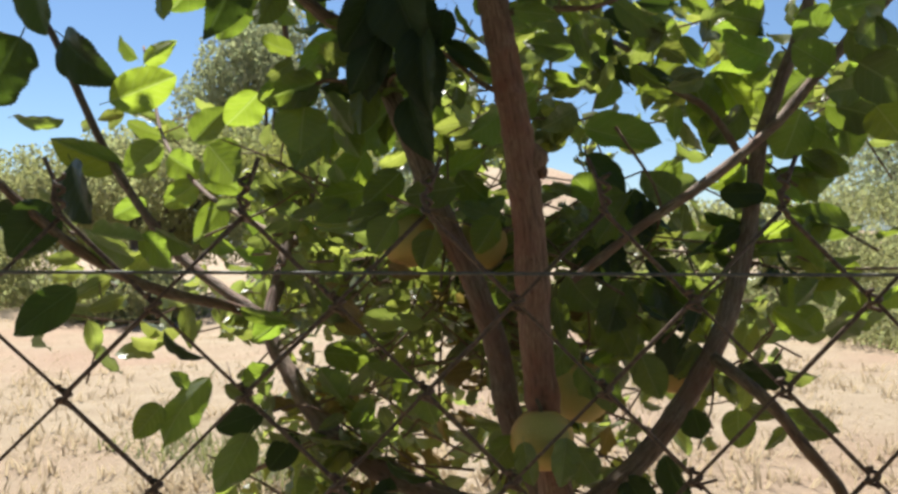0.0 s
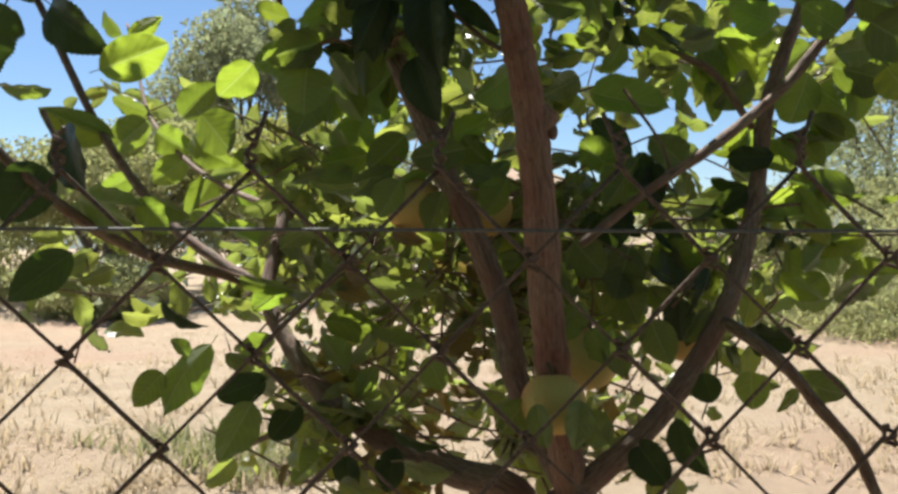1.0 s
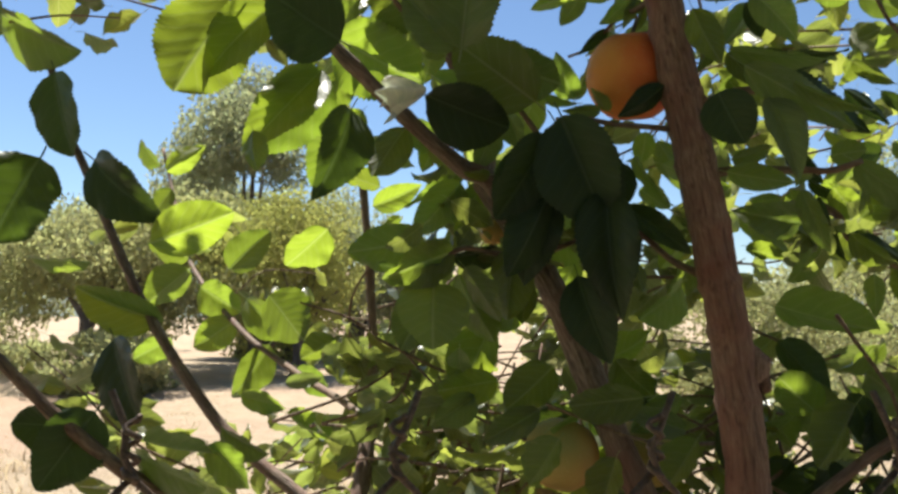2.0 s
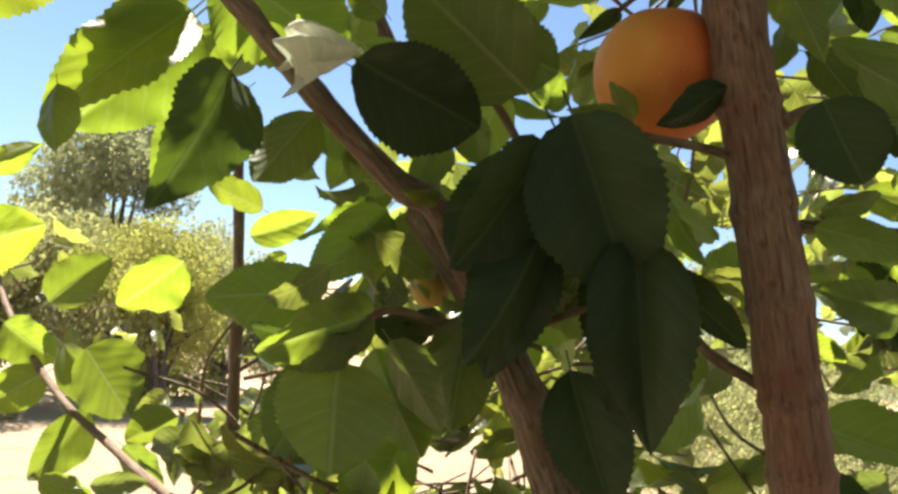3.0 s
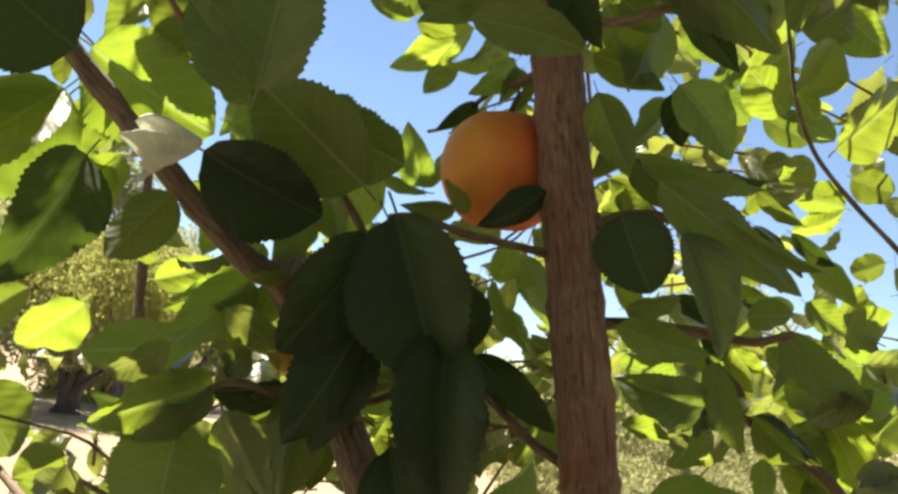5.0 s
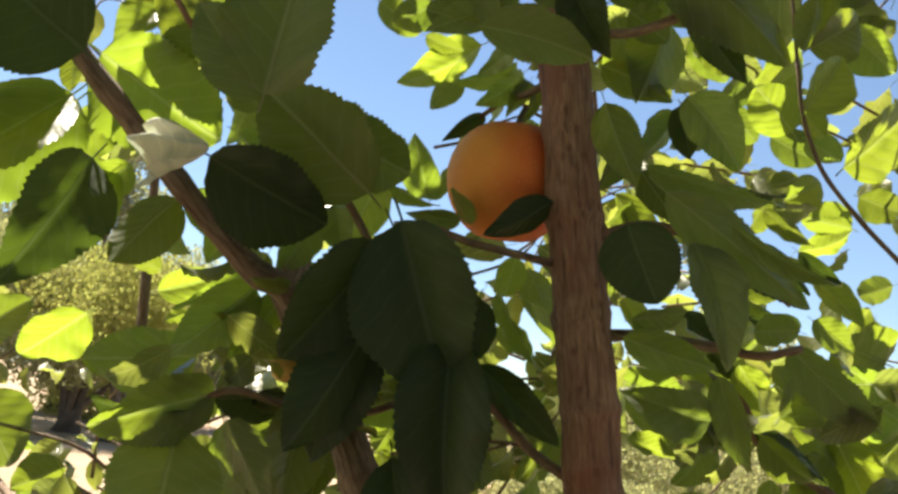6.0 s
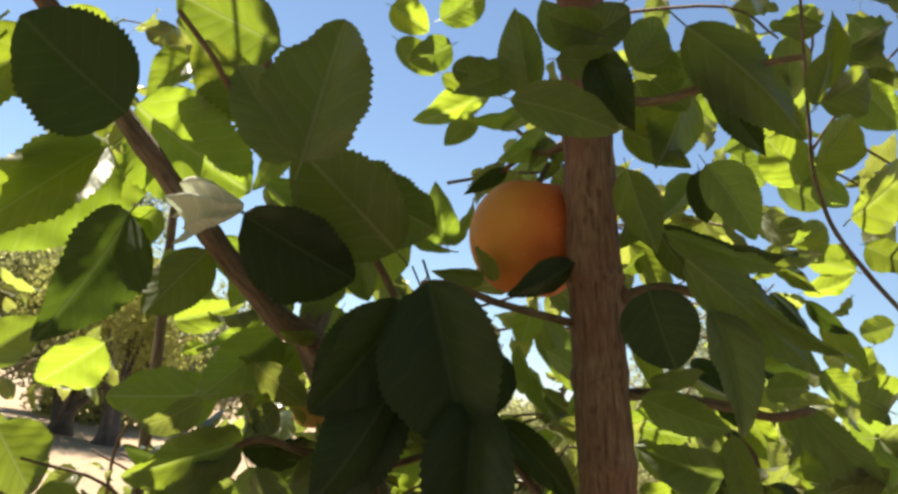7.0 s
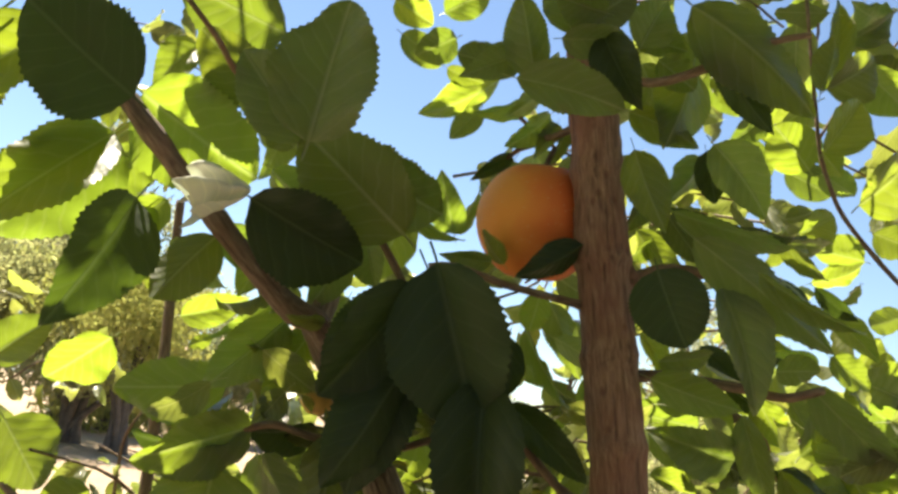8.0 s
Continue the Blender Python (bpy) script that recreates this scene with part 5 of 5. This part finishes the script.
leaf(limb_right, (0.217, 0.740, 1.322), (0.197, 0.740, 1.292), 0.026, -6, "thick")
leaf(limb_cross, (0.326, 0.700, 1.579), (0.361, 0.690, 1.560), 0.043, 13)
leaf(limb_cross, (0.335, 0.700, 1.552), (0.371, 0.690, 1.524), 0.043, -11)
leaf(limb_cross, (0.321, 0.720, 1.599), (0.361, 0.710, 1.609), 0.042, -14)
leaf(limb_cross, (0.358, 0.720, 1.520), (0.374, 0.710, 1.490), 0.037, -3)
leaf(limb_cross, (0.333, 0.750, 1.558), (0.298, 0.740, 1.578), 0.033, 9)
leaf(limb_cross, (0.344, 0.680, 1.587), (0.322, 0.670, 1.558), 0.037, -18)
leaf(limb_cross, (0.357, 0.740, 1.541), (0.320, 0.730, 1.532), 0.027, -8)
leaf(limb_right, (0.312, 0.840, 1.588), (0.265, 0.830, 1.603), 0.040, -7)
leaf(limb_right, (0.311, 0.860, 1.627), (0.263, 0.850, 1.636), 0.045, 15)
leaf(limb_right, (0.287, 0.840, 1.538), (0.249, 0.830, 1.504), 0.035, -3, "thick")
leaf(limb_right, (0.231, 0.880, 1.633), (0.188, 0.870, 1.602), 0.038, 16, "thick")
leaf(limb_right, (0.236, 0.880, 1.598), (0.194, 0.870, 1.556), 0.042, -15, "thick")
leaf(stem_main, (0.096, 0.655, 1.260), (0.089, 0.645, 1.225), 0.024, -7)
leaf(stem_main, (0.063, 0.650, 1.258), (0.069, 0.640, 1.227), 0.020, 7)
leaf(stem_main, (0.110, 0.700, 1.308), (0.127, 0.690, 1.282), 0.030, 17)
leaf(limb_low_left, (-0.073, 0.770, 1.298), (-0.025, 0.760, 1.289), 0.022, 22)
leaf(limb_low_left, (-0.096, 0.780, 1.265), (-0.115, 0.770, 1.297), 0.027, -8)
leaf(limb_low_left, (-0.203, 0.820, 1.346), (-0.144, 0.810, 1.336), 0.018, -19)
leaf(limb_low_left, (-0.132, 0.800, 1.228), (-0.098, 0.790, 1.193), 0.034, 4)
leaf(limb_low_left, (-0.021, 0.740, 1.282), (-0.009, 0.730, 1.254), 0.024, -21)
leaf(limb_low_left, (-0.077, 0.800, 1.342), (-0.118, 0.790, 1.369), 0.028, -13)
# slender drooping leaves in the shade beside the main stem
leaf(twig_right, (0.095, 0.820, 1.698), (0.126, 0.810, 1.668), 0.016, 20, "thick")
leaf(twig_right, (0.192, 0.820, 1.684), (0.222, 0.810, 1.655), 0.015, -25, "thick", True)
leaf(twig_right_low, (0.193, 0.860, 1.660), (0.230, 0.850, 1.643), 0.015, 25, "thick")
leaf(twig_right_low, (0.153, 0.840, 1.636), (0.177, 0.830, 1.610), 0.016, -20, "thick", True)
leaf(twig_right, (0.227, 0.880, 1.725), (0.261, 0.870, 1.703), 0.017, 20, "thick")
leaf(twig_right_low, (0.254, 0.860, 1.676), (0.285, 0.850, 1.646), 0.019, -22, "thick")
leaf(twig_right_low, (0.294, 0.880, 1.644), (0.313, 0.860, 1.611), 0.019, 24, "thick", True)
leaf(twig_right_low, (0.113, 0.840, 1.639), (0.128, 0.830, 1.606), 0.014, -20, "thick")
leaf(twig_right_low, (0.162, 0.820, 1.613), (0.188, 0.810, 1.597), 0.013, 24, "thick", True)
leaf(twig_right_low, (0.122, 0.840, 1.580), (0.153, 0.830, 1.555), 0.017, -20, "thick")
leaf(twig_right_low, (0.229, 0.860, 1.614), (0.255, 0.850, 1.580), 0.018, 22, "thick")

# ---- fruit ----
fruit((0.0110, 0.7360, 1.6680), 0.0315, ORANGE_SKIN, "ripe orange apple pressed against the main stem", (8, -6, 20))
fruit((-0.034, 0.768, 1.412), 0.026, YELLOW_SKIN, "yellow-green apple with an orange cheek among leaves", (10, 20, 60))
fruit((0.030, 0.800, 1.408), 0.026, YELLOW_SKIN, "yellow-green apple in the shade behind a stem", (0, 12, 90))
fruit((0.120, 0.770, 1.275), 0.028, YELLOW_SKIN, "pale yellow apple low in the tree", (5, -10, 80))
fruit((0.079, 0.680, 1.252), 0.0255, YELLOW_SKIN, "yellow-green apple in front of the fork", (0, 8, 100))
fruit((0.212, 0.800, 1.290), 0.024, YELLOW_SKIN, "orange-yellow apple low in the tree", (0, 15, 30))
fruit((-0.080, 0.795, 1.568), 0.010, YELLOW_SKIN, "small yellow apple half hidden by leaves", (0, 5, 90))



# ---- knots and scars of the main stem ----
def knot(limb, place, size, flat, mat):
    """A swollen scar: a lumpy flattened knob."""
    c = Vector(place)
    verts, faces = [], []
    for i in range(9):
        a = math.pi * i / 8
        for k in range(12):
            d = Vector((math.sin(a) * math.cos(k * math.pi / 6), math.sin(a) * math.sin(k * math.pi / 6) * flat, math.cos(a) * 1.25))
            verts.append(c + d * size * (1 + 0.25 * noise.noise(d * 2 + c * 60)))
        if i:
            o = (i - 1) * 12
            faces += [(o + k, o + 12 + k, o + 12 + (k + 1) % 12, o + (k + 1) % 12) for k in range(12)]
    limb_places(mesh_object("knot", verts, faces, mat, limb), [x for v in verts for x in v])


SCAR = plain("bark_scar", (0.08, 0.042, 0.028), (0.22, 0.115, 0.075), 300.0, 0.85, 0.0, 0.002)
knot(stem_main, (0.076, 0.702, 1.476), 0.0105, 0.9, BARK)
knot(stem_main, (0.0815, 0.699, 1.466), 0.0048, 0.8, SCAR)
knot(stem_main, (0.0455, 0.6895, 1.571), 0.0032, 0.5, SCAR)
knot(stem_main, (0.0478, 0.6895, 1.555), 0.0024, 0.5, SCAR)
knot(stem_main, (0.0615, 0.6960, 1.520), 0.0070, 0.9, BARK)
knot(stem_main, (0.0390, 0.6930, 1.612), 0.0050, 0.9, BARK)
knot(stem_main, (0.0680, 0.6930, 1.425), 0.0034, 0.5, SCAR)
knot(stem_main, (0.0720, 0.6915, 1.395), 0.0026, 0.5, SCAR)
knot(stem_main, (0.0455, 0.6950, 1.640), 0.0042, 0.7, SCAR)


# ---- the rest of the foliage ----
def spray(parent, count, lo, hi, size, seed, keep=lambda p: True, single=False, twigs=True, in_shade=False, mat=FOLIAGE):
    """Leaves through a box of the crown, in loose clusters on thin shoots, hanging outwards and down."""
    r = random.Random(seed)
    verts, faces, uvs = [], [], []
    shoot_verts, shoot_faces = [], []
    shapes = [blade(10, c, f, w, (-1.0, -0.5, 0.0, 0.5, 1.0), 0.25, b, t) for c, f, w, b, t in ((0.22, 0.45, 0.05, 0.1, 0.3), (0.4, 0.7, 0.06, -0.12, -0.3), (0.12, 0.3, 0.09, 0.08, 0.5), (-0.12, 0.6, 0.07, -0.1, -0.4), (0.6, 0.5, 0.06, 0.12, 0.2))]
    made = 0
    broad = (0.45, 0.66) if lo[2] > 1.95 else (0.37, 0.58)
    while made < count:
        c = Vector([r.uniform(a, b) for a, b in zip(lo, hi)])
        heading = Vector((r.gauss(0, 1), r.gauss(0, 0.6), r.gauss(0.5, 0.5))).normalized()
        before = made
        for _ in range(r.randint(4, 8)):
            base = c + heading * r.uniform(-0.06, 0.06) + Vector((r.gauss(0, 0.016), r.gauss(0, 0.016), r.gauss(0, 0.016)))
            if not keep(base):
                continue
            along = (heading * 0.5 + Vector((r.gauss(0, 0.8), r.gauss(0, 0.6), r.gauss(-0.45, 0.5)))).normalized()
            length = size * r.uniform(0.65, 1.25)
            if not (keep(base + along * length * 0.5) and keep(base + along * length)):
                continue
            m = leaf_frame(base, base + along * length, length * r.uniform(*broad), r.gauss(0, 38))
            made += 1
            if single:
                ob = new("leaf", r.choice(SHADE_BROAD + SHADE_SLIM if in_shade else BLADES))
                ob.parent, ob.matrix_basis = parent, m
                continue
            v, f, u = r.choice(shapes)
            o = len(verts)
            verts += [m @ Vector(q) for q in v]
            uvs += u
            faces += [tuple(o + k for k in q) for q in f]
        if twigs and made - before > 2:
            bend = Vector((r.gauss(0, 0.012), r.gauss(0, 0.012), r.gauss(0, 0.012)))
            line = spline([c - heading * 0.075, c + bend, c + heading * 0.06], 4)
            v, f = tube(line, [0.0016 - 0.0007 * k / len(line) for k in range(len(line))], 5)
            o = len(shoot_verts)
            shoot_verts += v
            shoot_faces += [tuple(o + k for k in q) for q in f]
    if not single:
        tagged(mesh_object("foliage", verts, faces, mat, parent, uvs), kind="stuff")
    if shoot_verts:
        ob = tagged(mesh_object("shoot", shoot_verts, shoot_faces, TWIG, parent), kind="stuff")
        limb_places(ob, [x for v in shoot_verts for x in v])


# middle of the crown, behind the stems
spray(stem_left, 14, (-0.05, 0.74, 1.35), (0.06, 0.87, 1.50), 0.044, 53, single=True, in_shade=True)
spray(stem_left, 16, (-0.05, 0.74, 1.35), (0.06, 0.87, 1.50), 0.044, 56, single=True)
spray(stem_main, 14, (0.08, 0.76, 1.33), (0.25, 0.92, 1.48), 0.046, 54, single=True, in_shade=True)
spray(stem_main, 18, (0.08, 0.76, 1.33), (0.25, 0.92, 1.48), 0.046, 55, single=True)
spray(limb_right, 30, (0.14, 0.80, 1.22), (0.36, 1.0, 1.60), 0.054, 21, single=True)
def middle(p):
    """Thinner low down and towards the side, where the field shows through."""
    if p.z > 1.55 + 0.25 * (p.y - 0.335) or (p.x < -0.10 and p.z > 1.5):
        return False
    thin = max(0.50 * (p.z < 1.32), 0.62 * (p.x > 0.12), 0.90 * (p.x > 0.10 and p.z > 1.42), 0.60 * (p.z > 1.43 and p.x > -0.09), 0.85 * (p.z > 1.42 and -0.06 < p.x < 0.06))
    return noise.noise(p * 31) * 0.5 + 0.5 + 0.35 * noise.noise(p * 9) > thin * 0.9


spray(tree, 1150, (-0.20, 0.82, 1.15), (0.30, 1.30, 1.76), 0.040, 22, middle)
spray(tree, 60, (0.18, 0.84, 1.22), (0.37, 1.15, 1.44), 0.042, 29)
spray(tree, 105, (-0.16, 0.76, 1.16), (0.20, 0.98, 1.34), 0.038, 32)
spray(tree, 90, (-0.55, 0.95, 1.28), (-0.18, 1.35, 1.47), 0.052, 24)
spray(tree, 22, (-0.62, 1.3, 1.48), (-0.38, 1.6, 1.68), 0.05, 25)
spray(tree, 78, (0.10, 0.80, 1.28), (0.34, 0.97, 1.46), 0.042, 37)
spray(tree, 70, (-0.03, 1.05, 1.50), (0.075, 1.25, 1.69), 0.048, 40)
spray(tree, 26, (0.068, 0.90, 1.408), (0.138, 0.99, 1.474), 0.042, 59)
# dry brownish leaves low in the crown
spray(tree, 75, (-0.14, 0.76, 1.15), (0.16, 0.95, 1.36), 0.034, 57, mat=DRY_LEAF)
# hidden leaves added behind the front ones to keep light from shining through
spray(tree, 26, (-0.095, 0.745, 1.53), (-0.055, 0.765, 1.59), 0.030, 38, twigs=False)
spray(tree, 26, (0.095, 0.71, 1.55), (0.20, 0.78, 1.67), 0.038, 39, twigs=False)
# unseen dense crown added as shade, with gaps through which the sun falls
def shade_crown_spot(kind, wide, place):
    """A spot where the added crown is left open to the sun or made thick."""
    kind.append((Vector(place), Vector(place) + Vector((0, 0, 0.001)), wide))


shade_crown_spot(GAPS, 0.026, (-0.144, 0.704, 1.648))
shade_crown_spot(GAPS, 0.032, (0.200, 1.000, 1.570))
shade_crown_spot(GAPS, 0.032, (0.280, 0.950, 1.530))
shade_crown_spot(GAPS, 0.036, (0.200, 0.950, 1.700))
shade_crown_spot(GAPS, 0.036, (0.300, 0.950, 1.620))
shade_crown_spot(GAPS, 0.036, (0.140, 0.970, 1.760))
shade_crown_spot(GAPS, 0.036, (0.300, 0.970, 1.780))
shade_crown_spot(GAPS, 0.036, (-0.300, 1.050, 1.420))
shade_crown_spot(GAPS, 0.036, (-0.200, 1.100, 1.400))
shade_crown_spot(GAPS, 0.036, (-0.420, 1.120, 1.420))
shade_crown_spot(GAPS, 0.036, (-0.330, 1.200, 1.380))
shade_crown_spot(GAPS, 0.036, (-0.400, 1.200, 1.750))
shade_crown_spot(GAPS, 0.036, (-0.500, 1.200, 1.800))
shade_crown_spot(GAPS, 0.020, (0.250, 0.735, 1.480))
shade_crown_spot(GAPS, 0.022, (0.224, 0.728, 1.460))
shade_crown_spot(GAPS, 0.022, (0.275, 0.745, 1.500))
shade_crown_spot(GAPS, 0.026, (0.000, 1.000, 1.500))
shade_crown_spot(GAPS, 0.026, (-0.080, 0.820, 1.400))
shade_crown_spot(GAPS, 0.026, (-0.020, 0.860, 1.360))
shade_crown_spot(GAPS, 0.018, (-0.198, 1.000, 1.705))
shade_crown_spot(GAPS, 0.030, (0.020, 1.000, 1.550))
shade_crown_spot(GAPS, 0.030, (-0.030, 1.050, 1.520))
shade_crown_spot(GAPS, 0.030, (-0.020, 0.900, 1.540))
shade_crown_spot(GAPS, 0.030, (-0.090, 0.900, 1.530))
shade_crown_spot(GAPS, 0.036, (0.020, 1.150, 1.540))
shade_crown_spot(GAPS, 0.036, (-0.090, 1.150, 1.520))
shade_crown_spot(GAPS, 0.036, (0.250, 1.000, 1.600))
shade_crown_spot(GAPS, 0.036, (0.200, 1.100, 1.560))
shade_crown_spot(GAPS, 0.055, (0.280, 1.050, 1.640))
shade_crown_spot(GAPS, 0.055, (0.330, 0.980, 1.700))
shade_crown_spot(GAPS, 0.050, (0.150, 1.050, 1.800))
shade_crown_spot(GAPS, 0.050, (0.230, 1.050, 1.860))
shade_crown_spot(GAPS, 0.045, (-0.050, 1.020, 1.460))
shade_crown_spot(GAPS, 0.045, (-0.280, 1.080, 1.560))
for spot in ((0.030, 0.700, 1.680), (0.040, 0.700, 1.620), (0.020, 0.700, 1.740), (0.048, 0.700, 1.575), (0.005, 0.725, 1.690)):
    shade_crown_spot(DENSE, 0.030, spot)
shade_crown_spot(DENSE, 0.045, (0.030, 0.820, 1.460))
shade_crown_spot(DENSE, 0.060, (0.130, 0.850, 1.440))
shade_crown_spot(DENSE, 0.050, (0.200, 0.850, 1.490))
shade_crown_spot(DENSE, 0.030, (0.070, 0.950, 1.620))
shade_crown_spot(DENSE, 0.050, (0.200, 0.870, 1.420))
shade_crown_spot(DENSE, 0.050, (0.270, 0.880, 1.360))
SIDE = TO_SUN.cross(Vector((0, 0, 1))).normalized()
RISE = SIDE.cross(TO_SUN)
FLAT = {kind: [(a.dot(SIDE), a.dot(RISE), b.dot(SIDE), b.dot(RISE), r) for a, b, r in spots] for kind, spots in (("open", GAPS), ("thick", DENSE))}


def within(p, kind, more):
    """Whether the sun's ray through p passes within the open or thick spots, widened by more."""
    u, v = p.dot(SIDE), p.dot(RISE)
    for a, b, c, d, r in FLAT[kind]:
        f = ((u - a) * (c - a) + (v - b) * (d - b)) / max((c - a) ** 2 + (d - b) ** 2, 1e-9)
        f = min(max(f, 0.12), 0.88)
        if math.hypot(u - a - f * (c - a), v - b - f * (d - b)) < r + more:
            return True
    return False


def sky_window(p):
    """The open notch of the crown between the two leaders, with sky beyond."""
    return p.y > 0.92 and p.z < 1.60 + (p.y - 0.35) * 0.54 and -0.13 < p.x < 0.00 + 0.07 * (p.y - 0.9)


def closed(p):
    return not sky_window(p) and not within(p, "open", 0.0) and (within(p, "thick", 0.0) or not within(p, "open", 0.018))


def dense(p):
    return closed(p) and within(p, "thick", 0.015)


# foliage out of view that blocks the sun outside the open spots
spray(tree, 1100, (-0.45, 0.55, 2.02), (0.02, 1.45, 2.50), 0.07, 26, closed)
spray(tree, 1500, (-0.60, 0.55, 2.05), (0.25, 1.45, 2.55), 0.05, 30, dense, twigs=False)
spray(tree, 330, (0.02, 0.60, 2.08), (0.60, 1.2, 2.5), 0.07, 27, closed)
spray(tree, 600, (-0.7, -0.1, 2.15), (0.6, 0.60, 2.5), 0.07, 28, closed)
spray(tree, 420, (-0.95, 0.75, 2.05), (-0.45, 1.5, 2.45), 0.07, 31, closed)

spray(tree, 200, (0.18, 0.95, 1.55), (0.62, 1.35, 1.90), 0.046, 23, lambda p: (p.x < 0.42 or p.z < 1.68) and (p.x < 0.36 or p.z > 1.56) and closed(p))
spray(tree, 105, (0.07, 0.90, 1.50), (0.40, 1.08, 1.90), 0.047, 34, closed)
spray(tree, 70, (0.10, 0.98, 1.72), (0.30, 1.15, 1.92), 0.046, 51)
spray(tree, 40, (-0.14, 0.90, 1.44), (0.04, 1.05, 1.56), 0.040, 52)
spray(tree, 45, (-0.55, 1.05, 1.80), (-0.22, 1.45, 2.00), 0.055, 35, closed)
# unseen thick tufts added to shade the leaves below the front limb
spray(tree, 70, (-0.40, 0.80, 1.98), (-0.22, 1.00, 2.14), 0.05, 58, dense)
# unseen higher foliage added to shade the near side and the ground under the tree
spray(tree, 1700, (-1.1, -0.3, 2.45), (1.0, 0.95, 3.1), 0.085, 33, closed)
spray(tree, 500, (-1.9, -0.5, 2.3), (-0.9, 0.55, 3.0), 0.09, 36)

# a curled leaf on the front limb, its felted underside turned to the sun
def curled_leaf(base, tip, face, width):
    """A withered leaf drawn into a pleated fan, pale side out."""
    verts, uvs, faces = [], [], []
    n, w = 16, 25
    for i in range(n + 1):
        s = i / n
        half = 0.06 + 0.44 * s ** 0.8
        for k in range(w):
            v = k / (w - 1) * 2 - 1
            pleat = 0.36 * s ** 0.7 * math.sin(v * 6.2 + 1.1 * s) + 0.05 * noise.noise(Vector((s * 5, v * 3, 0)))
            reach = s * (1 - 0.22 * abs(v) ** 1.5 + 0.13 * math.sin(v * 13))
            verts.append((reach, v * half, pleat - 0.12 * v * v * s - 0.25 * max(0, s - 0.55) ** 2 * 4))
            uvs.append((0.2 + 0.6 * s, 0.5 + v * 0.4))
        if i:
            o = (i - 1) * w
            faces += [(o + k, o + k + 1, o + w + k + 1, o + w + k) for k in range(w - 1)]
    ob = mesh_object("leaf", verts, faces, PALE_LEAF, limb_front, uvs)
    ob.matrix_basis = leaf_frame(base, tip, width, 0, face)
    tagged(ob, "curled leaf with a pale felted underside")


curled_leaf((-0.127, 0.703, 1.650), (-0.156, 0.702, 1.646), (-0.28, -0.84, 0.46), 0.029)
